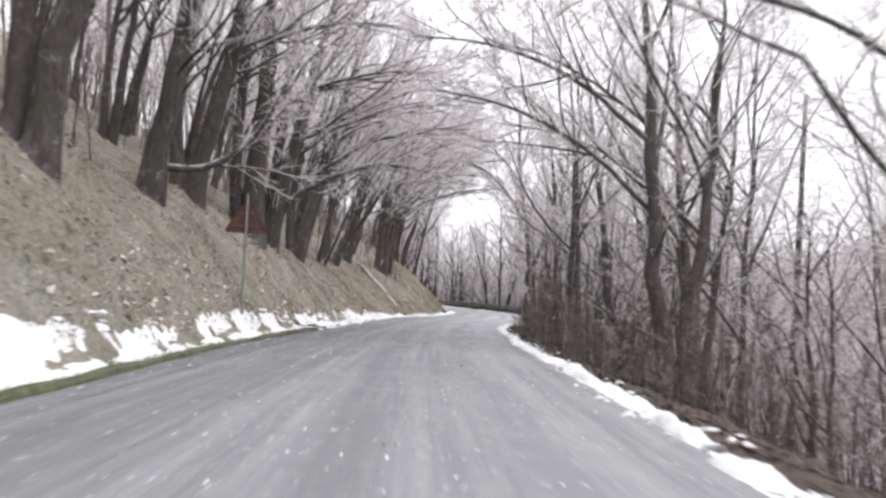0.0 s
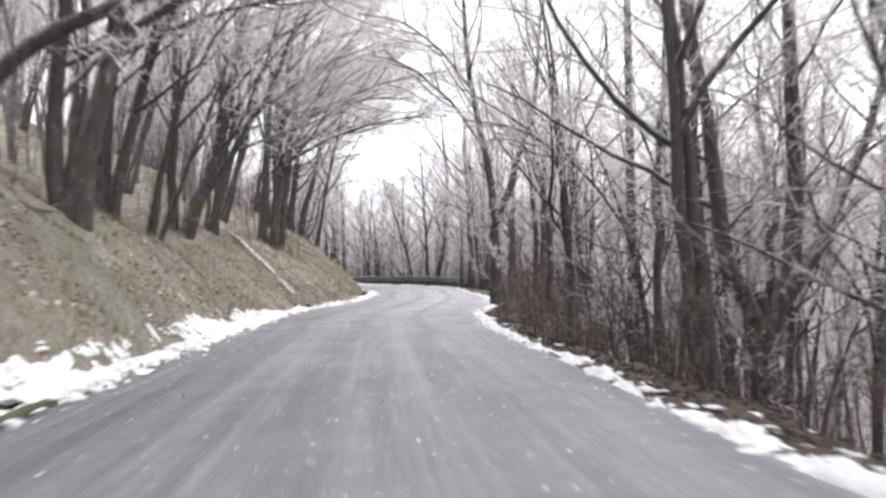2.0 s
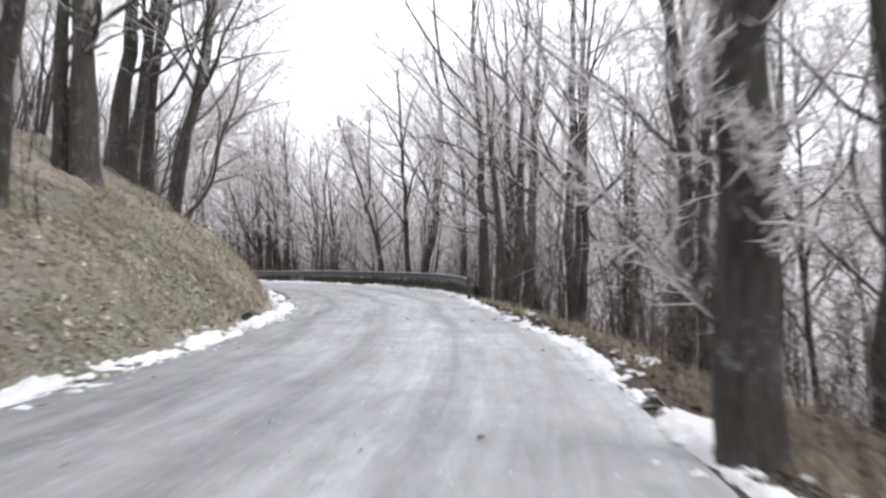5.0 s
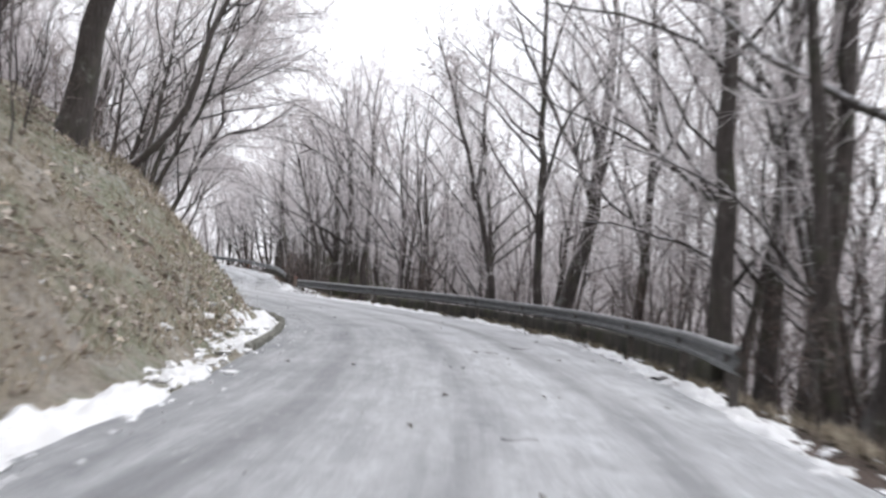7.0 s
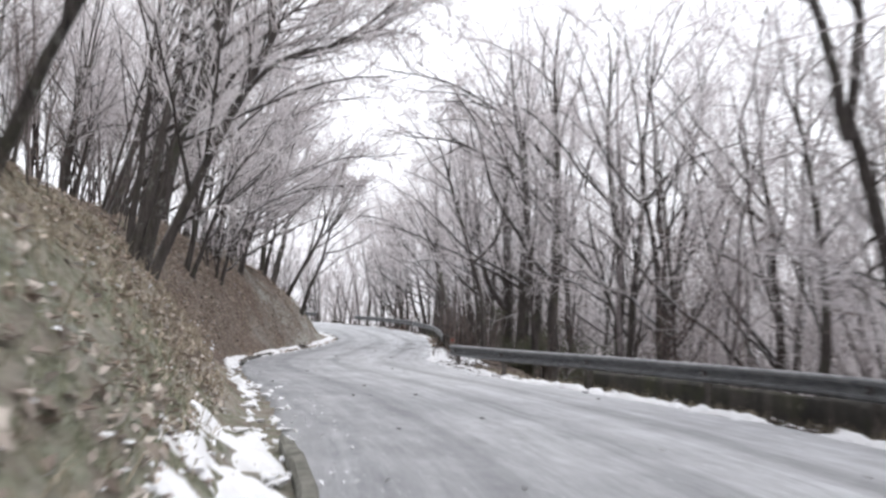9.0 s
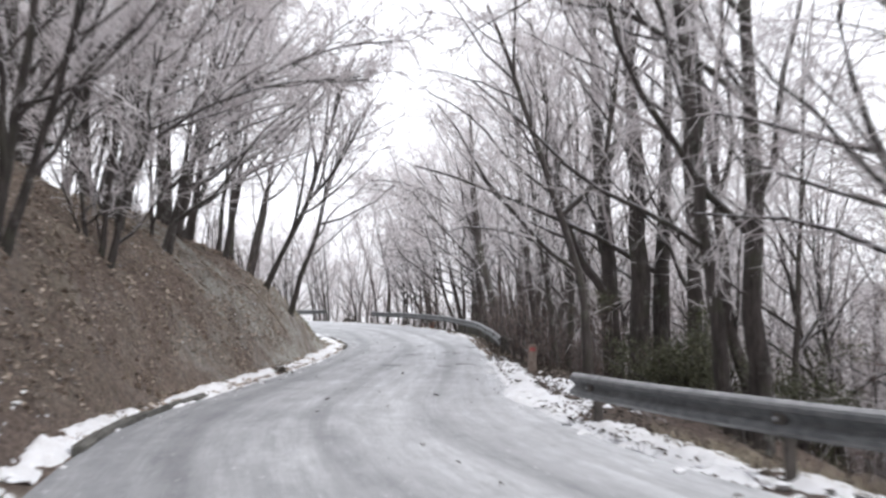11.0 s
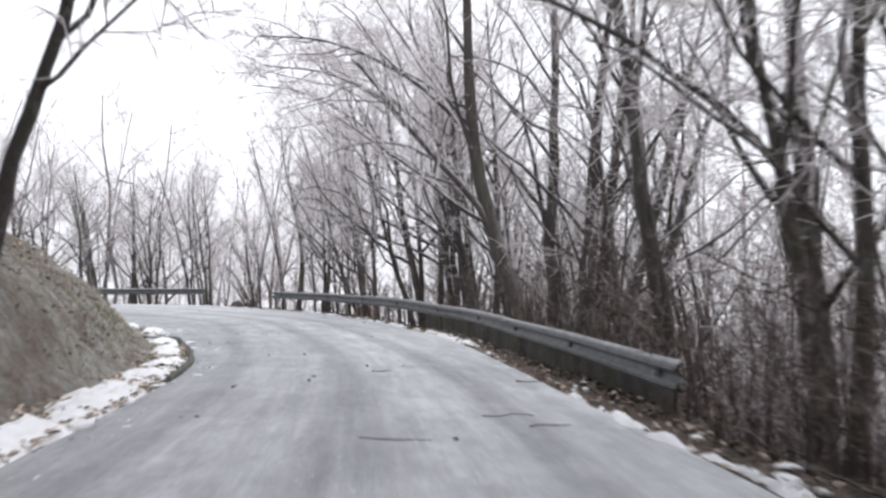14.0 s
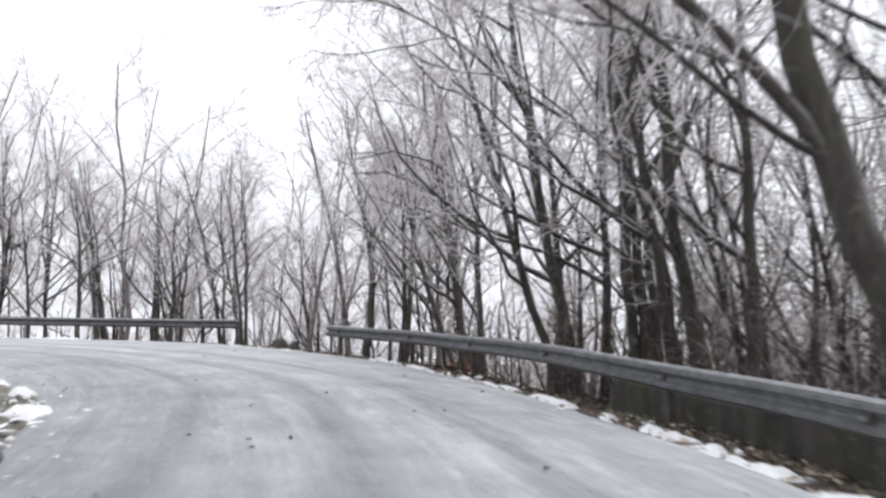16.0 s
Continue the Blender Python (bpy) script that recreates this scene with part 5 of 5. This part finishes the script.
far_wood("thicket", 47, 330, (0, 20, 107, 146), lambda x, y, l, r: (r > 0.9) & (r < 8) & (l < 0), (0.8, 2.8), "dark brown brushwood on the slope below the bend", 9, (0.012, 0.04), 0.010, TWIG_BROWN, 2)
far_wood("thicket", 45, 330, (-16, 10, 0, 116), lambda x, y, l, r: (l > 3.2) & (l < 12), (1.0, 4.0), "thin brown saplings on the upper bank", 9, (0.008, 0.026), 0.007, TWIG_BROWN, 2)


def flakes(name, seed, x, y, z, size, material, label, category, flat=0.5, lift=0.012, shape=(1.0, 0.6)):
    """Many small bent leaves or crumbs, two quads each."""
    rg = np.random.default_rng(seed)
    n = len(x)
    s = rg.uniform(size[0], size[1], n)
    yaw = rg.uniform(0, 2 * np.pi, n)
    d = np.stack([np.cos(yaw), np.sin(yaw), rg.normal(0, flat, n)], -1)
    d = unit(d)
    w = unit(np.cross(d, np.stack([rg.normal(0, flat * 0.6, n), rg.normal(0, flat * 0.6, n), np.ones(n)], -1)))
    up = np.cross(w, d)
    c = np.stack([x, y, z + lift], -1)
    a, b = s[:, None] * shape[0] * 0.5, s[:, None] * shape[1] * 0.5
    fold = s[:, None] * 0.18
    v = np.stack([c - d * a, c + w * b + up * fold, c + d * a, c - w * b + up * fold, ], 1)
    i = np.arange(n)[:, None] * 4
    f = np.concatenate([i + [0, 1, 2], i + [0, 2, 3]])
    ob = mesh_object(name, v.reshape(-1, 3), f, material, smooth=False)
    return tagged(ob, label, category, kind="stuff")


def near_bank(seed, count, y0, y1, d0, d1, clump=True):
    """Random places outside the left edge."""
    rg = np.random.default_rng(seed)
    k = at_edge(LEFT, LN, y0, y1)
    i = rg.choice(k, count)
    d = d0 + (d1 - d0) * rg.random(count) ** 1.3
    j = rg.uniform(-0.3, 0.3, count)
    x = LEFT[i, 0] - LN[i, 0] * d + LT[i, 0] * j
    y = LEFT[i, 1] - LN[i, 1] * d + LT[i, 1] * j
    if clump:
        ok = fbm(x * 0.7, y * 0.7, seed * 0.37, 4) + rg.uniform(-0.35, 0.35, count) > 0.0
        x, y = x[ok], y[ok]
    return x, y, terrain(x, y)[0]


def near_slope(seed, count, y0, y1, d0, d1):
    """Random places outside the right edge."""
    rg = np.random.default_rng(seed)
    k = at_edge(RIGHT, RN, y0, y1)
    i = rg.choice(k, count)
    d = d0 + (d1 - d0) * rg.random(count) ** 1.3
    j = rg.uniform(-0.3, 0.3, count)
    x = RIGHT[i, 0] + RN[i, 0] * d + RT[i, 0] * j
    y = RIGHT[i, 1] + RN[i, 1] * d + RT[i, 1] * j
    return x, y, terrain(x, y)[0]


flakes("leaf_litter", 1, *near_bank(11, 52000, -8, 128, 0.8, 8.0), (0.05, 0.13), LEAF_BROWN, "brown fallen leaves strewn over the bank", "leaves", 0.55)
flakes("leaf_litter", 2, *near_bank(12, 4500, -8, 128, 0.8, 7.0), (0.05, 0.13), LEAF_WET_SHADE, "dark wet leaves strewn over the bank", "leaves", 0.55)
# dark leaf colour paints the slope's shade in the next two layers
flakes("leaf_litter", 3, *near_slope(13, 30000, -5, 146, 0.4, 6.0), (0.06, 0.15), LEAF_WET_SHADE, "dark wet leaves along the outer verge", "leaves", 0.55)
flakes("leaf_litter", 6, *near_slope(16, 22000, 107, 146, 0.5, 9.0), (0.07, 0.17), LEAF_WET_SHADE, "dark wet leaves covering the slope below the bend", "leaves", 0.6)
flakes("leaf_litter", 7, *near_bank(17, 2600, 96, 124, 0.05, 1.15, False), (0.05, 0.12), LEAF_BROWN, "brown leaves blown over the trampled snow", "leaves", 0.4, 0.05)
flakes("leaf_litter", 8, *near_bank(18, 12000, 84, 113, 0.9, 6.5, False), (0.06, 0.15), LEAF_BROWN, "pale brown leaves covering the bank", "leaves", 0.55, 0.02)
flakes("leaf_litter", 10, *near_bank(20, 20000, 38, 90, 0.8, 6.5), (0.06, 0.15), LEAF_PALE, "pale leaves lying thick on the mossy bank", "leaves", 0.5, 0.02)
flakes("leaf_litter", 13, *near_bank(25, 9000, -6, 92, 0.8, 4.5), (0.09, 0.20), LEAF_PALE, "large curled pale leaves on the bank", "leaves", 0.8, 0.03)
flakes("verge_leaves", 12, *near_slope(23, 3200, 112, 146, 0.05, 1.1), (0.05, 0.13), LEAF_BROWN, "brown leaves and litter under the barriers of the bend", "leaves", 0.45, 0.02)
flakes("verge_leaves", 9, *near_slope(19, 1500, 95, 113, 0.1, 1.9), (0.04, 0.10), LEAF_WET_SHADE, "dark leaves blown over the melting snow", "leaves", 0.35, 0.07)
flakes("frost_litter", 4, *near_bank(14, 7000, -5, 128, 0.8, 7.0), (0.04, 0.10), CRUMB, "frost-white leaves among the litter", "leaves", 0.5)


def blades(name, seed, x, y, z, tall, material, label):
    """Grass as thin bent triangles."""
    rg = np.random.default_rng(seed)
    n = len(x)
    h = rg.uniform(tall[0], tall[1], n)
    yaw = rg.uniform(0, 2 * np.pi, n)
    side = np.stack([np.cos(yaw), np.sin(yaw), 0 * yaw], -1) * 0.007
    lean = np.stack([rg.normal(0, 0.5, n), rg.normal(0, 0.5, n), 0 * yaw], -1) * h[:, None]
    c = np.stack([x, y, z - 0.02], -1)
    up = np.array([0, 0, 1.0]) * h[:, None]
    v = np.stack([c - side, c + side, c + lean * 0.35 + up * 0.6 + side * 0.7, c + lean * 0.35 + up * 0.6 - side * 0.7, c + lean + up * 0.9], 1)
    i = np.arange(n)[:, None] * 5
    f = np.concatenate([i + [0, 1, 2], i + [0, 2, 3], i + [3, 2, 4]])
    return tagged(mesh_object(name, v.reshape(-1, 3), f, material, smooth=False), label, "grass", kind="stuff")


blades("straw_grass", 27, *near_bank(28, 24000, -8, 128, 0.9, 6.0), (0.08, 0.30), GRASS, "bleached dead grass hanging down the bank")
blades("straw_grass", 33, *near_bank(34, 30000, 36, 92, 0.8, 5.5), (0.10, 0.34), GRASS, "long bleached grass combed down the mossy bank")
blades("verge_grass", 21, *near_bank(22, 16000, -8, 30, 0.03, 0.85, False), (0.04, 0.13), GRASS_GREEN, "short dull green grass between asphalt and snow")
blades("bank_grass", 23, *near_bank(24, 44000, 0, 92, 0.9, 5.0), (0.05, 0.18), GRASS_GREEN, "sparse dull green grass on the bank")
blades("bend_grass", 29, *near_bank(30, 9000, 117, 131, 0.15, 2.2), (0.05, 0.16), GRASS_GREEN, "short green grass on the nose of the bank")
blades("bend_grass", 31, *near_slope(32, 5000, 124, 147, 0.35, 1.6), (0.04, 0.14), GRASS_GREEN, "dull green grass under the barriers of the bend")
blades("dry_grass", 25, *near_slope(26, 9000, 44, 97, 0.55, 1.7), (0.08, 0.28), GRASS, "straw-coloured dry grass along the outer verge")


def on_road(seed, count, y0, y1, side=(0.03, 0.97)):
    rg = np.random.default_rng(seed)
    k = np.where((mid_line[:, 1] > y0) & (mid_line[:, 1] < y1))[0]
    i = rg.choice(k, count)
    f = rg.uniform(side[0], side[1], count)
    o = -to_left[i] * (1 - f) + to_right[i] * f
    x, y = mid_line[i, 0] + MN[i, 0] * o, mid_line[i, 1] + MN[i, 1] * o
    return x, y, road_height(y) + 0.05 * (1 - (2 * f - 1) ** 2)


flakes("snow_crumbs", 31, *on_road(32, 1300, -2, 48), (0.015, 0.055), CRUMB, "crumbs of snow scattered over the asphalt", "snow", 0.25, 0.012, (1, 0.8))
flakes("road_leaves", 33, *on_road(34, 200, 44, 145), (0.05, 0.11), LEAF_WET_SHADE, "dark wet leaves lying on the icy road", "leaves", 0.25, 0.015)
flakes("edge_crumbs", 35, *on_road(36, 700, -2, 140, (0.0, 0.09)), (0.02, 0.08), CRUMB, "snow crumbs along the inner edge of the road", "snow", 0.3, 0.015, (1, 0.8))


# ---- single things ----
def road_patch(x, y, wide_m, long_m, yaw, label, seed):
    """A thin, ragged patch of bare dark asphalt lying on the carriageway."""
    n = 40
    a = np.arange(n) * 2 * np.pi / n
    edge = 1 + 0.22 * fbm(np.cos(a) * 1.5, np.sin(a) * 1.5, seed, 4)
    sq = np.maximum(np.abs(np.cos(a)), np.abs(np.sin(a))) ** -0.6
    rings = []
    for f, lift in ((0.0, 0.010), (0.5, 0.010), (0.93, 0.009), (1.0, -0.01)):
        u, w = np.cos(a) * sq * edge * f * wide_m / 2, np.sin(a) * sq * edge * f * long_m / 2
        px_, py_ = x + u * math.cos(yaw) - w * math.sin(yaw), y + u * math.sin(yaw) + w * math.cos(yaw)
        k = ((mid_line[None, :, 0] - px_[:, None]) ** 2 + (mid_line[None, :, 1] - py_[:, None]) ** 2).argmin(1)
        o = (px_ - mid_line[k, 0]) * MN[k, 0] + (py_ - mid_line[k, 1]) * MN[k, 1]
        z = road_height(py_) + 0.05 * (1 - (2 * o / wide[k]) ** 2) + 0.012 * fbm(px_ * 0.8, py_ * 0.8, 8, 2)
        rings.append(np.stack([px_, py_, z + lift], -1))
    v = np.stack(rings, 0).reshape(-1, 3)
    i = np.arange(n)
    f = np.concatenate([np.stack([r * n + i, r * n + (i + 1) % n, (r + 1) * n + (i + 1) % n, (r + 1) * n + i], -1) for r in range(3)])
    return tagged(mesh_object("road_patch", v, f, PATCH), label, "road patch")


PATCH = simple("bare_dark_asphalt", (0.165, 0.168, 0.174), (0.30, 0.303, 0.31), 7, 0.6, 0, 0.01)
road_patch(3.33, 14.95, 0.5, 0.85, -0.15, "small dark frost-free patch on the grey asphalt", 3)
road_patch(5.35, 108.35, 0.56, 0.5, 0.1, "small square dark patch in the icy road", 5)

def lying_log(name, a, b, r, material, label, seed, stubs=3):
    rng = np.random.default_rng(seed)
    a, b = np.array(a, float), np.array(b, float)
    ln = resample3([a, a * 0.65 + b * 0.35 + rng.normal(0, 0.06, 3), a * 0.3 + b * 0.7 + rng.normal(0, 0.06, 3), b], 16)
    g = height(ln[:, 0], ln[:, 1]) + r * 1.15
    ln[:, 2] = np.convolve(np.pad(g, 2, "edge"), np.ones(5) / 5, "valid")
    a = ln[0].copy()
    rr = np.linspace(r, r * 0.6, 16)
    rr[0] *= 0.5
    rr[-1] *= 0.3
    ln -= a
    root = new(name)
    root.location = a
    tagged(root, label, "log")
    mesh_object("stem", *tubes(ln[None], rr[None], 9), material, root)
    for _ in range(stubs):
        i = rng.integers(3, 13)
        d = unit(rng.normal(size=3) + [0, 0, 0.6])
        p = np.stack([ln[i], ln[i] + d * 0.15, ln[i] + d * rng.uniform(0.25, 0.5)])
        mesh_object("stub", *tubes(p[None], np.array([[r * 0.35, r * 0.28, r * 0.12]]), 6), material, root)
    return root


def rest(x, y, up=0.05):
    return (x, y, float(height(x, y)[0]) + up)


lying_log("fallen_log", rest(5.0, 47.3, 0.06), rest(1.5, 52.4, 0.1), 0.11, BIRCH, "pale mottled log lying down the leafy bank", 3)
lying_log("fallen_branch", rest(-0.44, 37.40, 0.1), rest(-1.34, 42.40, 0.1), 0.055, DEADWOOD, "bleached dead branch lying along the bank", 5)
lying_log("fallen_branch", rest(-1.44, 28.90, 0.1), rest(-0.44, 35.30, 0.12), 0.05, DEADWOOD, "bleached dead branch lying under the bank trees", 6)
lying_log("fallen_branch", rest(8.2, 76.5, 0.1), rest(7.0, 80.0, 0.1), 0.04, DEADWOOD, "dead branch lying on the mossy bank", 8)
lying_log("fallen_branch", rest(0.6, 109.5, 0.1), rest(1.2, 112.5, 0.08), 0.04, DEADWOOD, "dead branch lying on the brown bank", 9)


def rock(x, y, size, label, seed):
    rg = random.Random(seed)
    bm = bmesh.new()
    bmesh.ops.create_icosphere(bm, subdivisions=2, radius=1)
    for v in bm.verts:
        k = 1 + 0.28 * noise.noise(v.co * 1.4 + Vector((seed, 0, 0)))
        v.co = Vector((v.co.x * size[0] * k, v.co.y * size[1] * k, v.co.z * size[2] * k))
    me = bpy.data.meshes.new("rock")
    bm.to_mesh(me)
    bm.free()
    me.materials.append(ROCK)
    ob = new("rock", me)
    ob.location = rest(x, y, size[2] * 0.45)
    ob.rotation_euler = (0.1, 0.15, rg.uniform(0, 3))
    return tagged(ob, label, "rock")


rock(3.81, 41.50, (0.24, 0.2, 0.17), "dark rock poking out of the snow ridge", 3)
rock(5.01, 46.10, (0.2, 0.16, 0.13), "dark stone at the edge of the asphalt", 5)
# rock shape standing in for a dark stump
rock(-5.35, 146.4, (0.42, 0.30, 0.34), "dark stump at the barrier's end, built as a boulder", 11)
rock(-4.5, 145.3, (0.20, 0.16, 0.22), "small dark stone in the gap between barriers", 13)
rock(9.65, 60.9, (0.34, 0.24, 0.20), "mossy brown stone breaking the snow strip", 17)
rock(5.56, 47.90, (0.16, 0.14, 0.1), "small dark stone in the snow strip", 7)


def marker_stone(x, y):
    root = new("marker_stone")
    root.location = rest(x, y, 0.0)
    tagged(root, "short grey roadside marker stone with faded red top", "marker")
    bm = bmesh.new()
    bmesh.ops.create_cube(bm, size=1)
    for v in bm.verts:
        taper = 0.92 if v.co.z > 0 else 1.0
        v.co = Vector((v.co.x * 0.21 * taper, v.co.y * 0.15 * taper, v.co.z * 0.84 + 0.26))
    bmesh.ops.bevel(bm, geom=bm.edges[:], offset=0.02, segments=2, affect="EDGES")
    part("stone", bm, STONE, root)
    bm = bmesh.new()
    bmesh.ops.create_cube(bm, size=1)
    for v in bm.verts:
        v.co = Vector((v.co.x * 0.13, v.co.y * 0.006, v.co.z * 0.09 + 0.56))
    bmesh.ops.translate(bm, verts=bm.verts, vec=(0, -0.078, 0))
    part("red_panel", bm, RED, root, "faded red painted panel")
    root.rotation_euler = (0, 0.03, 0.1)


marker_stone(9.0, 106.6)


def tube_part(name, points, r, material, parent, label="", sides=12):
    ln = np.array(points, float)
    ob = mesh_object(name, *tubes(ln[None], np.full((1, len(ln)), r), sides), material, parent, label)
    return ob


def road_sign(x, y, side, low):
    """A triangular warning sign, seen from its rusty back, on a grey tube."""
    root = new("road_sign")
    root.location = rest(x, y, 0.0)
    g = root.location.z
    tagged(root, "triangular warning sign with rusty back on a grey pole", "road sign")
    high = low + side * 0.866
    tube_part("pole", [(0, 0, -0.4), (0, 0, 1.2), (0, 0, high - g - 0.02), (0, 0, high - g + 0.04)], 0.032, POLE, root, "dull grey steel tube")
    corners = [Vector((-side / 2, 0, low - g)), Vector((side / 2, 0, low - g)), Vector((0, 0, high - g))]
    ring = []
    for k, c in enumerate(corners):
        a, b = (corners[k - 1] - c).normalized(), (corners[(k + 1) % 3] - c).normalized()
        ring += [c + a * 0.09, c + (a + b) * 0.035, c + b * 0.09]
    mid = sum(corners, Vector()) / 3
    bm = bmesh.new()
    loops = []
    for grow, depth in ((0.95, 0.052), (1.0, 0.038), (1.0, 0.066), (0.985, 0.070)):
        loops.append([bm.verts.new(mid + (q - mid) * grow + Vector((0, depth, 0))) for q in ring])
    for a, b in zip(loops[:-1], loops[1:]):
        for k in range(9):
            bm.faces.new((a[k], a[(k + 1) % 9], b[(k + 1) % 9], b[k]))
    bm.faces.new(loops[0])
    bm.faces.new(loops[-1][::-1])
    part("plate", bm, SIGN_BACK, root, "rusty red-brown back of the plate")
    for up in (0.18, 0.52):
        z = low - g + side * 0.866 * up
        w = side * (1 - up) * 0.40
        bm = bmesh.new()
        bmesh.ops.create_cube(bm, size=1)
        for v in bm.verts:
            v.co = Vector((v.co.x * 2 * w, v.co.y * 0.022 + 0.040, v.co.z * 0.035 + z))
        bmesh.ops.bevel(bm, geom=bm.edges[:], offset=0.004, segments=1, affect="EDGES")
        part("rail", bm, POST_STEEL, root, "dark clamp rail")
    root.rotation_euler = (0.0, -0.02, 0.12)


POLE = simple("dull_grey_tube", (0.17, 0.175, 0.18), (0.33, 0.335, 0.34), 6, 0.55, 0.4, 0.003)
SIGN_BACK = simple("rusty_plate", (0.045, 0.020, 0.016), (0.115, 0.046, 0.036), 7, 0.7, 0.1, 0.004)
road_sign(-0.72, 17.2, 1.12, 2.58)


def shrub(name, x, y, size, count, leaf, material, label, seed, sticks=26):
    """A bush: woody sticks with a cloud of small leaves in uneven clumps."""
    rng = np.random.default_rng(seed)
    root = new(name)
    root.location = rest(x, y, 0)
    tagged(root, label, "bush")
    st = []
    for _ in range(sticks):
        d = np.array([rng.normal(0, 0.5) * size[0], rng.normal(0, 0.5) * size[1], rng.uniform(0.5, 1) * size[2]])
        st.append(resample3([(0, 0, -0.1), d * [0.3, 0.3, 0.45], d * [0.8, 0.8, 0.8], d], 6))
    mesh_object("framework", *tubes(np.stack(st), np.tile(np.linspace(0.02, 0.006, 6), (sticks, 1)), 5), LIMB, root, "thin woody stems")
    hub = rng.normal(size=(60, 3)) * [size[0] * 0.42, size[1] * 0.42, size[2] * 0.24] + [0, 0, size[2] * 0.52]
    p = hub[rng.integers(0, 60, count)] + rng.normal(size=(count, 3)) * min(0.17, size[0] * 0.3)
    p[:, 2] = np.abs(p[:, 2])
    d, u = unit(rng.normal(size=(count, 3))), unit(rng.normal(size=(count, 3)))
    s = rng.uniform(leaf[0], leaf[1], count)[:, None]
    v = np.stack([p - d * s, p + u * s * 0.45, p + d * s, p - u * s * 0.45], 1)
    i = np.arange(count)[:, None] * 4
    mesh_object("foliage", v.reshape(-1, 3), np.concatenate([i + [0, 1, 2], i + [0, 2, 3]]), material, root, smooth=False)


shrub("evergreen_bush", 12.7, 107.4, (1.8, 1.7, 2.7), 14000, (0.025, 0.06), LEAF_EVERGREEN, "dark evergreen bush behind the barrier's end", 1)
shrub("evergreen_bush", 14.6, 105.6, (1.6, 1.6, 2.3), 8000, (0.025, 0.06), LEAF_EVERGREEN, "dark evergreen bush on the lower slope", 2)
shrub("rust_bush", 1.6, 140.6, (0.5, 0.5, 0.75), 900, (0.03, 0.06), LEAF_RUST, "small bush holding rust-brown leaves behind the barrier", 3, 10)
shrub("dark_tuft", 3.0, 106.4, (0.20, 0.18, 0.17), 600, (0.015, 0.04), LEAF_WET_SHADE, "dark tuft of dead leaves in the snow", 4, 8)
shrub("dark_tuft", 3.0, 109.4, (0.08, 0.08, 0.11), 200, (0.012, 0.03), LEAF_WET_SHADE, "small dark tuft of dead leaves in the snow", 5, 6)


def stick(x, y, length, yaw, seed):
    rng = np.random.default_rng(seed)
    z = float(road_height(y)) + 0.055
    d = np.array([math.cos(yaw), math.sin(yaw), 0]) * length
    ln = resample3([(0, 0, 0), d * 0.35 + rng.normal(0, 0.03, 3) * [1, 1, 0.2], d * 0.7 + rng.normal(0, 0.03, 3) * [1, 1, 0.2], d], 8)
    ob = mesh_object("stick", *tubes(ln[None], np.linspace(0.010, 0.004, 8)[None], 5), LIMB)
    ob.location = (x, y, z)
    tagged(ob, "thin dark stick lying on the icy road", "stick", "sticks on the road")


for q, (a, b, c, d) in enumerate([(7.0, 108.6, 0.5, 0.1), (6.6, 108.0, 0.35, -0.4), (5.9, 114.2, 0.5, 0.1), (4.9, 113.0, 0.6, -0.2), (6.3, 113.6, 0.4, 0.4),
                                 (13.8, 64.6, 0.3, 0.1), (14.7, 72.5, 0.45, -0.3), (15.6, 73.8, 0.4, 0.2), (4.4, 118.4, 0.3, 0.3), (6.4, 117.2, 0.5, -0.1)]):
    stick(a, b, c, d, q)
